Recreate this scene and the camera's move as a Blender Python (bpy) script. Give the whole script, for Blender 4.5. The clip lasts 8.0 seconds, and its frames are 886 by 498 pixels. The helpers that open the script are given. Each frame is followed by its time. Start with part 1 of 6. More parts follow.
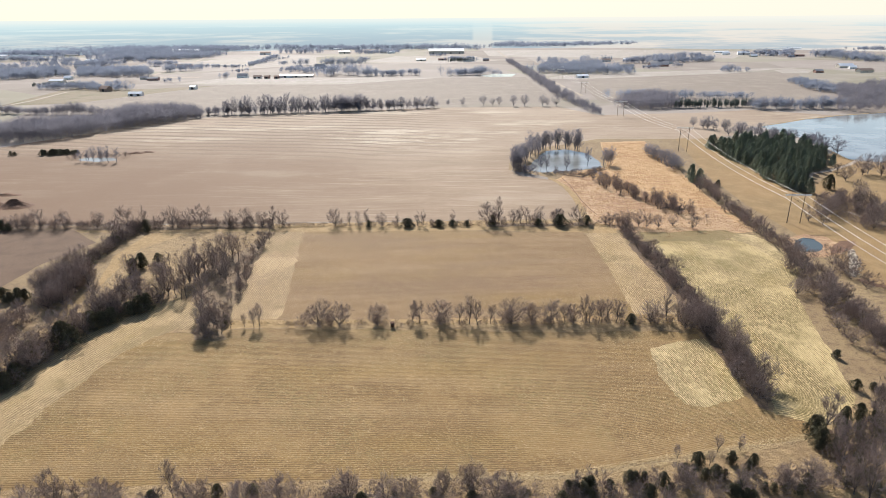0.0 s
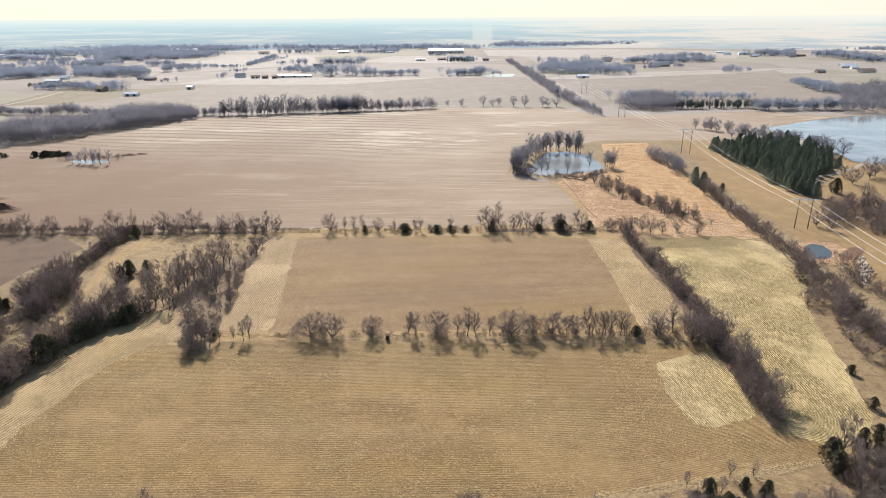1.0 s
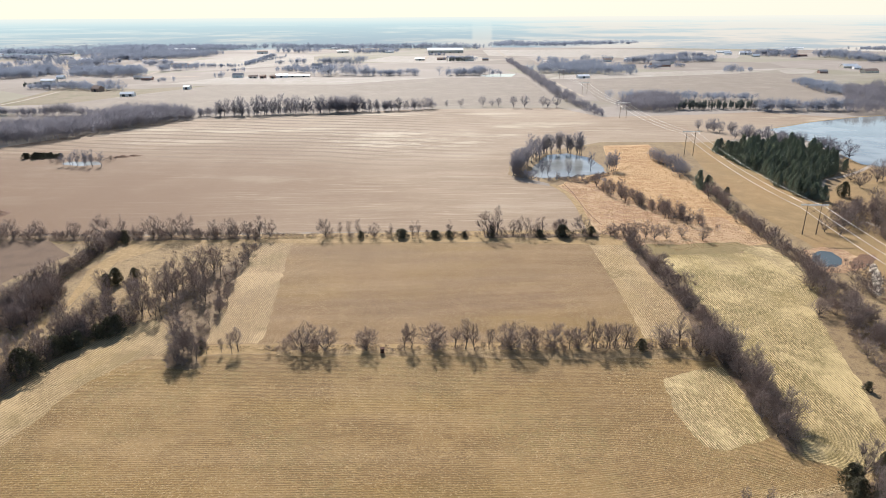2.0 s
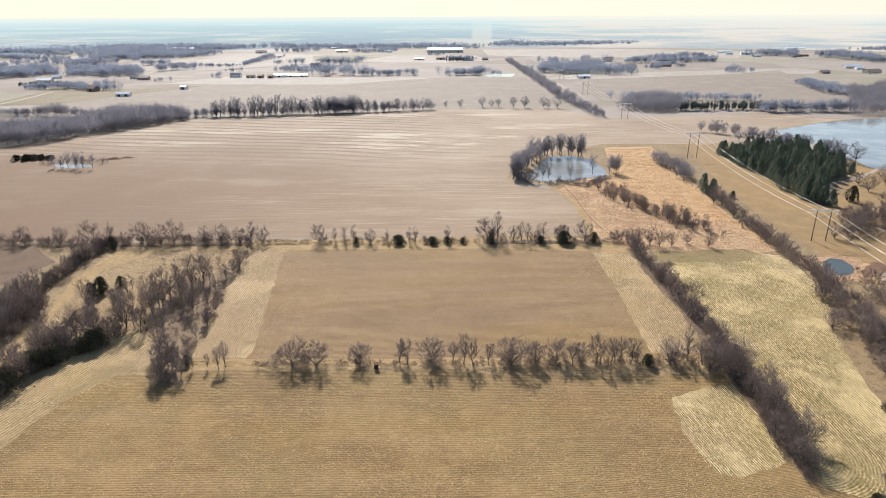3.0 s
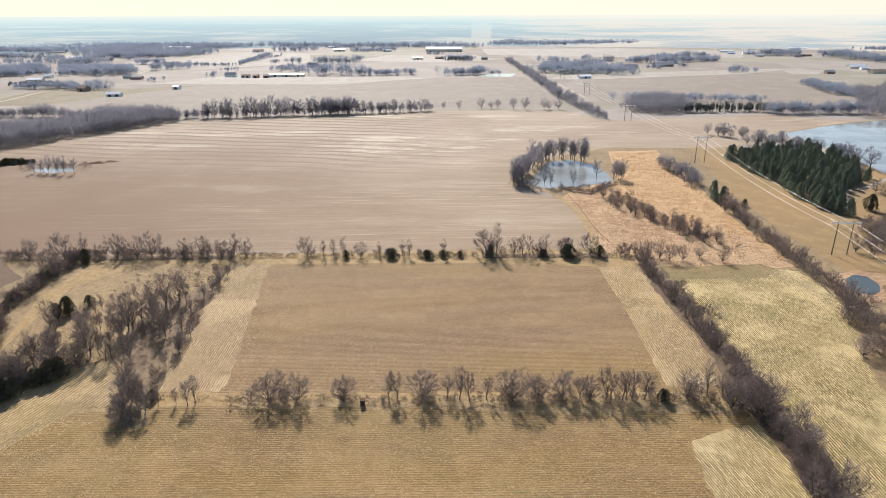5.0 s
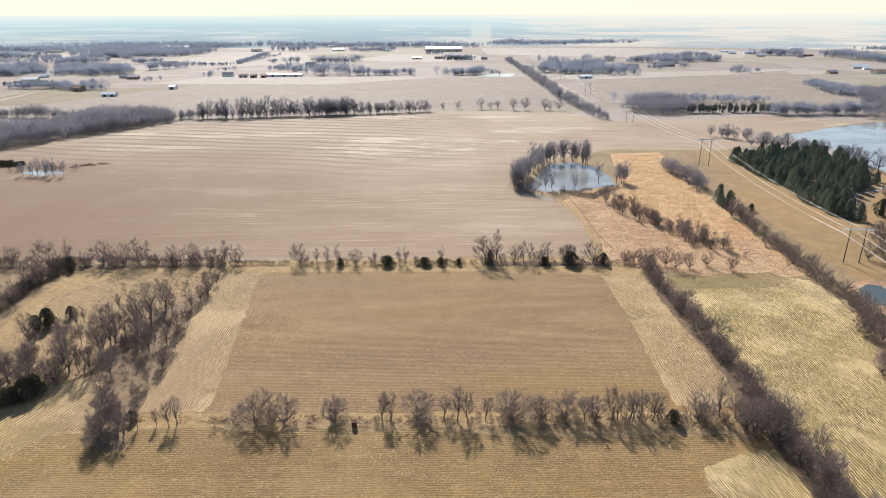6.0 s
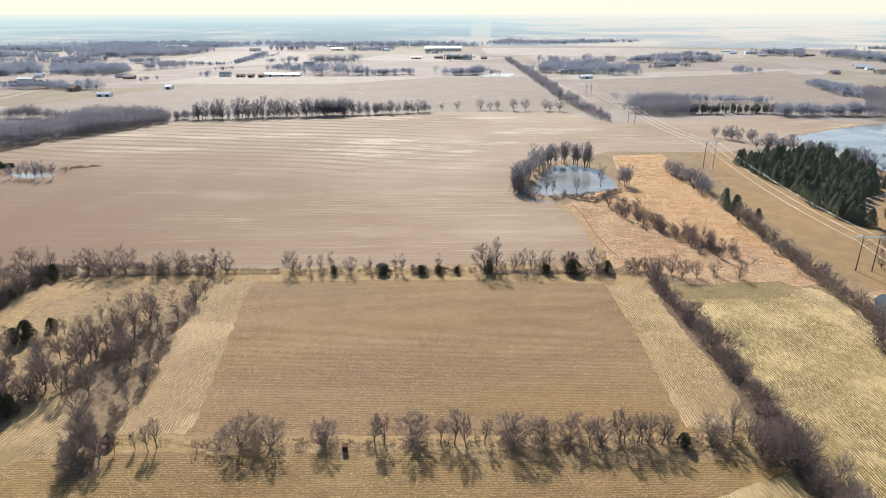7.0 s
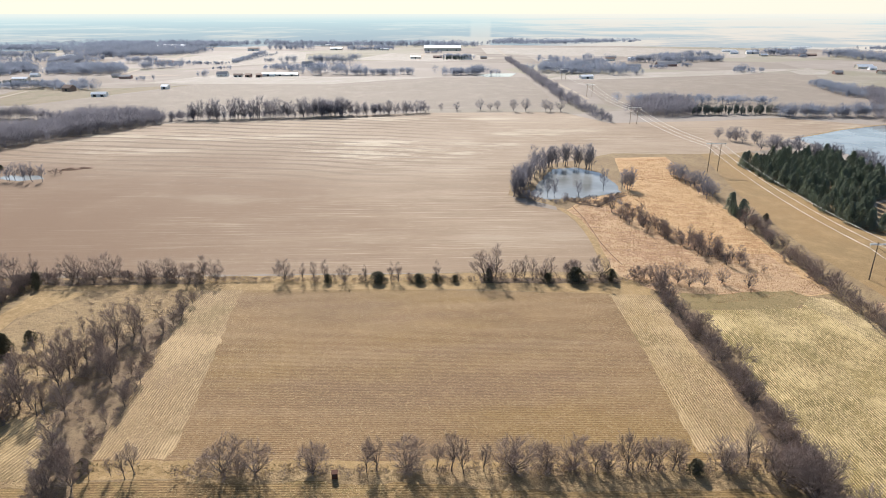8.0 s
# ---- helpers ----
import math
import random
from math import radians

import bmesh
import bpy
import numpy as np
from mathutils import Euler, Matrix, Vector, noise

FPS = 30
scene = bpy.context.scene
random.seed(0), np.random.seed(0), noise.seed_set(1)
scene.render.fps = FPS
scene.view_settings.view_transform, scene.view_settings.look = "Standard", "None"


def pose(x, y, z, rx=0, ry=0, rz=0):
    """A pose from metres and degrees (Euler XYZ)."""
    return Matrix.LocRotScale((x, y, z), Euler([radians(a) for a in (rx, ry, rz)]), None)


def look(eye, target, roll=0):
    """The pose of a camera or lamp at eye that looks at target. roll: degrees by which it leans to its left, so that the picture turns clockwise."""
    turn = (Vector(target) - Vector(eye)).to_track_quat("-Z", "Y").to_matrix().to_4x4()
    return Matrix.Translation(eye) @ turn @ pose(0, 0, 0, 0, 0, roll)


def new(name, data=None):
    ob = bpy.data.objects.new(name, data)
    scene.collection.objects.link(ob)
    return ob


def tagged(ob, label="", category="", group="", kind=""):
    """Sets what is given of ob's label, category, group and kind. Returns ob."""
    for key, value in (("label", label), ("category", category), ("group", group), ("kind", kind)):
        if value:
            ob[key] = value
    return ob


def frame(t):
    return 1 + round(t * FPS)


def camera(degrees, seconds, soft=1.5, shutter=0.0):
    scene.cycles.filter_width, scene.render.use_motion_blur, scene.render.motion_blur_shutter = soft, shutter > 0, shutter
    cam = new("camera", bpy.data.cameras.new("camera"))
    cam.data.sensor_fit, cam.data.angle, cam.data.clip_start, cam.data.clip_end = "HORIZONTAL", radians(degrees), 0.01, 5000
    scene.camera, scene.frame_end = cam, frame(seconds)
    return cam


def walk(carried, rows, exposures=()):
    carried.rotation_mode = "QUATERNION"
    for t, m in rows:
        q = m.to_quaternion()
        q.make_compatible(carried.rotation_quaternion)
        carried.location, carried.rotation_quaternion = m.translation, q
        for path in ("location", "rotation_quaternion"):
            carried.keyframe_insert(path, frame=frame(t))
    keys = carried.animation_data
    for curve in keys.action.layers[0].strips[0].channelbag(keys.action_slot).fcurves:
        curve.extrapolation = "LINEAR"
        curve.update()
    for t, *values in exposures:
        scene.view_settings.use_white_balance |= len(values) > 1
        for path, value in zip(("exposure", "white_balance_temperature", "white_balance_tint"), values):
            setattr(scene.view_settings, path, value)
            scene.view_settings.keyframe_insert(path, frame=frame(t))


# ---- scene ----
from mathutils.geometry import delaunay_2d_cdt

# The eye's path over the fields, from north to south, nearly level.
cam = camera(71.1, 8.0, soft=0.45)
PATH = [
    (0, (-2.48, -0.30, 99.04), (-1.81, 93.42, 64.16), -0.40),
    (0.5, (-2.04, 4.11, 99.08), (-1.35, 97.82, 64.17), -0.38),
    (1, (-1.60, 8.61, 99.10), (-0.88, 102.30, 64.16), -0.36),
    (1.5, (-1.17, 13.19, 99.12), (-0.42, 106.87, 64.14), -0.33),
    (2.25, (-0.52, 20.19, 99.11), (0.27, 113.85, 64.08), -0.30),
    (3, (0.14, 27.34, 99.07), (0.97, 120.98, 63.99), -0.26),
    (3.5, (0.57, 32.17, 99.03), (1.43, 125.80, 63.91), -0.24),
    (4, (1.01, 37.05, 98.97), (1.90, 130.66, 63.82), -0.22),
    (4.5, (1.44, 41.96, 98.91), (2.36, 135.56, 63.72), -0.20),
    (5.25, (2.10, 49.37, 98.77), (3.06, 142.95, 63.53), -0.16),
    (6, (2.75, 56.82, 98.61), (3.75, 150.38, 63.32), -0.13),
    (6.5, (3.19, 61.79, 98.49), (4.21, 155.34, 63.16), -0.10),
    (7, (3.62, 66.76, 98.35), (4.68, 160.30, 62.99), -0.08),
    (7.5, (4.06, 71.72, 98.20), (5.14, 165.24, 62.81), -0.06),
    (8, (4.49, 76.66, 98.03), (5.60, 170.17, 62.61), -0.04),
]
walk(cam, [(t, look(eye, target, roll)) for t, eye, target, roll in PATH], exposures=[(0.0, 1.0), (8.0, 1.0)])

# ---- daylight: a high winter sun ahead of the eye, a thin bright sky ----
SUN_EL, SUN_AZ = 36.5, 12.5   # height, and degrees towards -x from +y
sun_way = Vector((-math.sin(radians(SUN_AZ)) * math.cos(radians(SUN_EL)), math.cos(radians(SUN_AZ)) * math.cos(radians(SUN_EL)), math.sin(radians(SUN_EL))))
sun = new("sun", bpy.data.lights.new("sun", "SUN"))
sun.data.energy, sun.data.angle, sun.data.color = 4.5, radians(0.6), (1.0, 0.945, 0.88)
sun.matrix_world = look((0, 0, 400), Vector((0, 0, 400)) - sun_way)
world = bpy.data.worlds.new("sky")
scene.world = world
world.use_nodes = True
wt = world.node_tree
sky = wt.nodes.new("ShaderNodeTexSky")
sky.sky_type, sky.sun_disc = "NISHITA", False
sky.sun_elevation, sky.sun_rotation = radians(SUN_EL), radians(-SUN_AZ)
sky.air_density, sky.dust_density, sky.ozone_density, sky.altitude = 1.0, 0.8, 1.0, 300
# a thin veil of cream-coloured haze low all round the horizon
way_up = wt.nodes.new("ShaderNodeSeparateXYZ")
wt.links.new(wt.nodes.new("ShaderNodeTexCoord").outputs["Generated"], way_up.inputs[0])
veil = wt.nodes.new("ShaderNodeMapRange")
veil.interpolation_type = "SMOOTHSTEP"
for socket, value in zip(list(veil.inputs)[1:5], (0.015, 0.13, 0.95, 0.0)):
    socket.default_value = value
wt.links.new(way_up.outputs[2], veil.inputs[0])
milky = wt.nodes.new("ShaderNodeMix")
milky.data_type = "RGBA"
milky.inputs[7].default_value = (6.25, 6.05, 5.2, 1.0)
wt.links.new(veil.outputs[0], milky.inputs[0])
wt.links.new(sky.outputs[0], milky.inputs[6])
wt.links.new(milky.outputs[2], wt.nodes["Background"].inputs[0])
wt.nodes["Background"].inputs[1].default_value = 0.08


# ---- materials ----
class Mat:
    """A small builder of node materials in world metres."""

    def __init__(self, name, roughness=0.9, metallic=0.0):
        self.m = bpy.data.materials.new(name)
        self.m.use_nodes = True
        self.t = self.m.node_tree
        self.b = self.t.nodes["Principled BSDF"]
        self.b.inputs["Roughness"].default_value = roughness
        self.b.inputs["Metallic"].default_value = metallic
        self.b.inputs["Specular IOR Level"].default_value = 0.25
        self.pos = self.node("ShaderNodeNewGeometry").outputs["Position"]

    def node(self, kind):
        return self.t.nodes.new(kind)

    def link(self, a, b):
        self.t.links.new(a, b)

    def put(self, socket, value):
        if isinstance(value, bpy.types.NodeSocket):
            self.link(value, socket)
        elif value is not None:
            socket.default_value = value

    def maths(self, op, a, b=None, c=None, clamp=False):
        n = self.node("ShaderNodeMath")
        n.operation, n.use_clamp = op, clamp
        for s, v in zip(n.inputs, (a, b, c)):
            self.put(s, v)
        return n.outputs[0]

    def place(self, scale=(1, 1, 1), angle=0.0, at=(0, 0, 0), source=None):
        """World metres turned by an angle, then stretched."""
        out = source or self.pos
        for turn, size, shift in ((angle, (1, 1, 1), (0, 0, 0)), (0.0, scale, at)):
            n = self.node("ShaderNodeMapping")
            self.link(out, n.inputs[0])
            n.inputs["Location"].default_value = shift
            n.inputs["Rotation"].default_value = (0, 0, radians(turn))
            n.inputs["Scale"].default_value = size
            out = n.outputs[0]
        return out

    def noise(self, scale, detail=3.0, rough=0.55, source=None, stretch=None, angle=0.0, at=(0, 0, 0)):
        n = self.node("ShaderNodeTexNoise")
        n.inputs["Scale"].default_value, n.inputs["Detail"].default_value, n.inputs["Roughness"].default_value = scale, detail, rough
        self.link(self.place(stretch or (1, 1, 1), angle, at, source), n.inputs["Vector"])
        return n.outputs["Fac"]

    def span(self, value, lo, hi, a=0.0, b=1.0, smooth=True):
        n = self.node("ShaderNodeMapRange")
        n.interpolation_type = "SMOOTHSTEP" if smooth else "LINEAR"
        for s, v in zip(n.inputs, (value, lo, hi, a, b)):
            self.put(s, v)
        return n.outputs[0]

    def mix(self, fac, a, b, kind="MIX"):
        n = self.node("ShaderNodeMix")
        n.data_type, n.blend_type = "RGBA", kind
        for s, v in zip((n.inputs[0], n.inputs[6], n.inputs[7]), (fac, a, b)):
            self.put(s, (*v, 1.0) if isinstance(v, tuple) else v)
        return n.outputs[2]

    def axis(self, i, source=None):
        n = self.node("ShaderNodeSeparateXYZ")
        self.link(source or self.pos, n.inputs[0])
        return n.outputs[i]

    def done(self, colour, bump=None, strength=0.5, distance=0.1):
        self.put(self.b.inputs["Base Color"], (*colour, 1.0) if isinstance(colour, tuple) else colour)
        if bump is not None:
            n = self.node("ShaderNodeBump")
            n.inputs["Strength"].default_value, n.inputs["Distance"].default_value = strength, distance
            self.link(bump, n.inputs["Height"])
            self.link(n.outputs[0], self.b.inputs["Normal"])
        return self.m


def stubble(name, soil, straw, fleck, angle=0.0, pitch=0.76, row=0.5, green=0.0, streak=0.5, seed=0.0, turn=None, crisp=0.0, sweep=None):
    """A harvested field: soil between rows of cut stalks, strewn with straw."""
    k = Mat(name)
    wob = k.noise(0.05, 2, at=(seed, 0, 0))
    across = k.axis(1, k.place((1, 1, 1), angle))
    if sweep:
        # rows that swing northwards beyond the point, the more so towards the field's south edge
        dx = k.maths("MAXIMUM", k.maths("SUBTRACT", k.axis(0), sweep[0]), 0.0)
        swing = k.maths("MULTIPLY", k.maths("MULTIPLY", dx, dx), k.span(k.axis(1), sweep[1], 118.0, 0.0, 0.0048))
        across = k.maths("SUBTRACT", across, swing)
    if turn:
        # rows that run straight north of the turning point and swing round it to the south
        dx = k.maths("SUBTRACT", k.axis(0), turn[0])
        dy = k.maths("MINIMUM", k.maths("SUBTRACT", k.axis(1), turn[1]), 0.0)
        across = k.maths("SQRT", k.maths("ADD", k.maths("MULTIPLY", dx, dx), k.maths("MULTIPLY", dy, dy)))
    phase = k.maths("MULTIPLY_ADD", wob, 9.0 if turn else 3.0, k.maths("MULTIPLY", across, 2 * math.pi / pitch))
    rows = k.maths("MULTIPLY_ADD", k.maths("SINE", phase), 0.5, 0.5)
    broken = k.noise(0.8, 3, 0.6, stretch=(0.35, 1.6, 1), angle=angle, at=(seed, 3, 0))
    rowfac = k.maths("MULTIPLY", rows, k.span(broken, 0.3, 0.62))
    big = k.noise(0.018, 4, 0.6, at=(seed, 7, 0))
    lanes = k.noise(0.11, 4, 0.62, stretch=(0.09, 1.0, 1), angle=angle, at=(seed, 1, 0))
    fine = k.noise(1.7, 4, 0.8, stretch=(0.6, 1.4, 1), angle=angle, at=(seed, 5, 0))
    clump = k.noise(0.33, 3, 0.6, stretch=(0.45, 1.3, 1), angle=angle, at=(seed, 15, 0))
    col = k.mix(k.span(big, 0.35, 0.68), soil, straw)
    col = k.mix(k.maths("MULTIPLY", k.span(lanes, 0.38, 0.66), streak), col, tuple(0.5 * (a + b) + 0.03 for a, b in zip(straw, fleck)))
    # broad drifts: yellower where weeds show through, pinker and greyer where the soil lies bare
    yellow = k.noise(0.013, 4, 0.6, stretch=(0.6, 1.8, 1), angle=angle, at=(seed, 70, 0))
    bare = k.noise(0.016, 4, 0.65, stretch=(0.4, 1.8, 1), angle=angle, at=(seed, 80, 0))
    col = k.mix(k.span(yellow, 0.48, 0.64, 0.0, 0.6), col, (1.02 * straw[0], 1.04 * straw[1], 0.66 * straw[2]))
    col = k.mix(k.span(bare, 0.48, 0.66, 0.0, 0.6), col, (0.92 * soil[0], 0.94 * soil[1], 1.3 * soil[2]))
    col = k.mix(k.maths("MULTIPLY", rowfac, row), col, tuple(0.45 * c for c in soil))
    if green:
        g = k.noise(0.03, 3, 0.6, at=(seed, 40, 0))
        g2 = k.noise(0.5, 3, 0.7, at=(seed, 41, 0))
        col = k.mix(k.maths("MULTIPLY", k.maths("MULTIPLY", k.span(g, 0.48 - 0.07 * green, 0.66 - 0.1 * green), k.span(g2, 0.4, 0.6)), green), col, (0.145, 0.12, 0.044))
    col = k.mix(k.span(k.maths("MULTIPLY_ADD", clump, 0.35, fine), 0.70, 0.84, 0.0, 0.95), col, fleck)
    col = k.mix(k.span(fine, 0.47, 0.33, 0.0, 0.75), col, tuple(0.35 * c for c in soil))
    speck = k.noise(3.6, 2, 0.9, stretch=(0.75, 1.2, 1), angle=angle, at=(seed, 25, 0))
    col = k.mix(k.span(speck, 0.53, 0.66, 0.0, 0.6), col, fleck)
    col = k.mix(k.span(speck, 0.46, 0.34, 0.0, 0.7), col, tuple(0.3 * c for c in soil))
    if crisp:
        # bright broken lines of straw between the rows, thinning out in places
        gap = k.noise(1.1, 4, 0.7, stretch=(0.3, 1.3, 1), angle=angle, at=(seed, 33, 0))
        pale = k.span(k.noise(0.03, 4, 0.65, at=(seed, 60, 0)), 0.48, 0.62, 0.0, 0.66 * crisp)
        weedy = k.span(k.noise(0.04, 5, 0.7, at=(seed, 65, 0)), 0.5, 0.62, 0.0, 0.6 * crisp)
        col = k.mix(weedy, col, (0.72 * soil[0], 0.8 * soil[1], 0.7 * soil[2]))
        col = k.mix(pale, col, fleck)
        worn = k.span(k.noise(0.045, 4, 0.65, at=(seed, 50, 0)), 0.34, 0.58, 0.15, 1.0)
        col = k.mix(k.maths("MULTIPLY", worn, k.maths("MULTIPLY", k.span(rows, 0.6, 0.1), k.span(gap, 0.44, 0.6, 0.0, crisp))), col, tuple(1.1 * c for c in fleck))
        col = k.mix(k.maths("MULTIPLY", worn, k.maths("MULTIPLY", k.span(rows, 0.5, 0.95), k.span(gap, 0.6, 0.42, 0.0, crisp))), col, tuple(0.5 * c for c in soil))
    height = k.maths("ADD", k.maths("MULTIPLY", rows, -0.4), k.maths("MULTIPLY", fine, 1.0))
    return k.done(col, height, 0.8, 0.12)


def meadow(name, a, b, c, scale=0.2, seed=0.0, bump=0.5):
    """Dry winter grass in patches of three tones."""
    k = Mat(name)
    n1 = k.noise(scale * 0.12, 4, 0.6, at=(seed, 0, 0))
    n2 = k.noise(scale, 4, 0.65, at=(seed, 9, 0))
    n3 = k.noise(2.2, 3, 0.7, at=(seed, 4, 0))
    col = k.mix(k.span(n1, 0.35, 0.65), a, b)
    col = k.mix(k.span(n2, 0.45, 0.68), col, c)
    col = k.mix(k.span(n3, 0.5, 0.68, 0.0, 0.75), col, tuple(0.35 * v for v in a))
    n4 = k.noise(3.5, 2, 0.9, at=(seed, 14, 0))
    col = k.mix(k.span(n4, 0.55, 0.7, 0.0, 0.5), col, tuple(1.5 * v for v in c))
    return k.done(col, k.maths("ADD", n3, n2), bump, 0.25)


def rough_grass(name, russet, pale, brown, seed=0.0):
    """Tall tangled grass: pale lodged drifts and tussocks over russet and brown."""
    k = Mat(name)
    patch = k.noise(0.025, 4, 0.6, at=(seed, 0, 0))
    drift = k.noise(0.16, 4, 0.7, stretch=(0.7, 1.4, 1), angle=18, at=(seed, 3, 0))
    tussock = k.noise(0.55, 4, 0.75, at=(seed, 6, 0))
    blade = k.noise(2.0, 3, 0.8, at=(seed, 9, 0))
    col = k.mix(k.span(patch, 0.38, 0.62), russet, tuple(0.5 * (a + b) for a, b in zip(russet, pale)))
    col = k.mix(k.span(drift, 0.48, 0.62, 0.0, 0.75), col, pale)
    col = k.mix(k.span(drift, 0.44, 0.3, 0.0, 0.6), col, brown)
    col = k.mix(k.span(tussock, 0.52, 0.66, 0.0, 0.6), col, tuple(1.15 * c for c in pale))
    col = k.mix(k.span(tussock, 0.45, 0.32, 0.0, 0.7), col, tuple(0.7 * c for c in brown))
    col = k.mix(k.span(blade, 0.46, 0.32, 0.0, 0.6), col, tuple(0.6 * c for c in brown))
    return k.done(col, k.maths("MULTIPLY_ADD", blade, 0.35, tussock), 0.9, 0.9)


def farmland(name):
    """Distant winter fields and pastures: a loose mosaic of tones, paled and greyed for haze."""
    k = Mat(name)
    cell = k.node("ShaderNodeTexVoronoi")
    cell.inputs["Scale"].default_value = 1.0
    k.link(k.place((0.0032, 0.0046, 1), 4), cell.inputs["Vector"])
    tone = k.axis(0, cell.outputs["Color"])
    green = k.axis(1, cell.outputs["Color"])
    n1, n2 = k.noise(0.012, 4, 0.6), k.noise(0.25, 4, 0.7)
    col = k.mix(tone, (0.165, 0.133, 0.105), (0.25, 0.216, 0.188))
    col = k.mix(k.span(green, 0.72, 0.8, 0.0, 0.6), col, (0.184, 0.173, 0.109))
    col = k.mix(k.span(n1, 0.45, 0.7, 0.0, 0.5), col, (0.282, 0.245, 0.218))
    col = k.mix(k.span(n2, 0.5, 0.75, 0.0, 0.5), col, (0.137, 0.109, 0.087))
    return k.done(col, n2, 0.5, 0.3)


def plough(name):
    """The wide bare field: fine soil with old straw, drawn out in long passes and contour lines."""
    k = Mat(name)
    big = k.noise(0.008, 5, 0.6, at=(3, 0, 0))
    wob = k.noise(0.0045, 3, 0.5, at=(2, 6, 0))
    passes = k.noise(0.09, 5, 0.72, stretch=(0.09, 1, 1), angle=-2)
    fine = k.noise(0.5, 4, 0.75, stretch=(0.3, 1, 1), angle=-2)
    crumb = k.noise(1.6, 3, 0.75)
    line = k.maths("SINE", k.maths("MULTIPLY_ADD", wob, 26.0, k.maths("MULTIPLY", k.axis(1, k.place(angle=12)), 0.42)))
    faint = k.noise(0.02, 3, 0.6, at=(9, 2, 0))
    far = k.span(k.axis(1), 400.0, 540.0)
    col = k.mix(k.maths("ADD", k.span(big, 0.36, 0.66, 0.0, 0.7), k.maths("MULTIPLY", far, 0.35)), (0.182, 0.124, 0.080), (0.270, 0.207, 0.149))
    col = k.mix(k.span(passes, 0.47, 0.66, 0.0, 0.42), col, (0.30, 0.234, 0.164))
    col = k.mix(k.span(passes, 0.42, 0.28, 0.0, 0.25), col, (0.125, 0.086, 0.056))
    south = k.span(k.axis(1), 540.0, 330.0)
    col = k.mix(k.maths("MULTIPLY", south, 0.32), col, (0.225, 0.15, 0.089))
    west = k.maths("MULTIPLY", k.span(k.axis(0), 20.0, -210.0), k.span(k.axis(1), 620.0, 400.0))
    col = k.mix(k.maths("MULTIPLY", west, k.span(big, 0.3, 0.6, 0.95, 0.65)), col, (0.14, 0.082, 0.044))
    pale = k.noise(0.013, 5, 0.7, stretch=(0.45, 1.7, 1), at=(4, 5, 0))
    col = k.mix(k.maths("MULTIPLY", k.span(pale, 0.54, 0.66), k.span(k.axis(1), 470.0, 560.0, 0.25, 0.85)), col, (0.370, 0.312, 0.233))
    ex = k.maths("DIVIDE", k.maths("SUBTRACT", k.axis(0), -33), 95.0)
    ey = k.maths("DIVIDE", k.maths("SUBTRACT", k.axis(1), 556), 55.0)
    rest = k.maths("SQRT", k.maths("ADD", k.maths("MULTIPLY", ex, ex), k.maths("MULTIPLY", ey, ey)))
    thin = k.noise(0.045, 5, 0.75, stretch=(0.4, 1.2, 1), at=(6, 1, 0))
    col = k.mix(k.maths("MULTIPLY", k.span(rest, 1.3, 0.4), k.span(thin, 0.46, 0.62)), col, (0.385, 0.325, 0.245))
    mark = k.maths("MULTIPLY", k.maths("MULTIPLY", k.span(line, 0.1, 0.95), k.maths("MULTIPLY", far, k.span(k.axis(0), 60.0, -90.0, 0.12, 1.0))), k.span(faint, 0.28, 0.5))
    col = k.mix(k.maths("MULTIPLY", mark, 0.8), col, (0.115, 0.085, 0.059))
    col = k.mix(k.span(fine, 0.54, 0.72, 0.0, 0.6), col, (0.305, 0.239, 0.170))
    col = k.mix(k.span(crumb, 0.45, 0.3, 0.0, 0.5), col, (0.087, 0.061, 0.042))
    thread = k.noise(0.42, 4, 0.75, stretch=(0.035, 1.3, 1), angle=-1.5, at=(7, 11, 0))
    where = k.span(k.noise(0.012, 4, 0.6, stretch=(0.5, 1.6, 1), at=(15, 4, 0)), 0.42, 0.58)
    col = k.mix(k.maths("MULTIPLY", k.span(thread, 0.52, 0.64, 0.0, 0.6), where), col, (0.36, 0.295, 0.215))
    col = k.mix(k.maths("MULTIPLY", k.span(thread, 0.44, 0.34, 0.0, 0.45), where), col, (0.12, 0.084, 0.056))
    # damper, redder soil in patches to the west
    damp = k.maths("MULTIPLY", west, k.span(k.noise(0.011, 4, 0.6, at=(12, 3, 0)), 0.32, 0.55, 0.35, 0.85))
    col = k.mix(damp, col, (0.138, 0.083, 0.048))
    return k.done(col, k.maths("ADD", fine, crumb), 0.6, 0.2)


def bark(name, dark, pale, scale=1.5):
    k = Mat(name, 0.92)
    n = k.noise(scale, 4, 0.65, stretch=(1, 1, 0.3))
    tone = k.node("ShaderNodeObjectInfo").outputs["Random"]
    col = k.mix(k.span(n, 0.3, 0.7), dark, pale)
    col = k.mix(k.span(tone, 0.0, 1.0, 0.0, 0.45, False), col, tuple(0.55 * c for c in dark))
    return k.done(col, n, 0.5, 0.05)


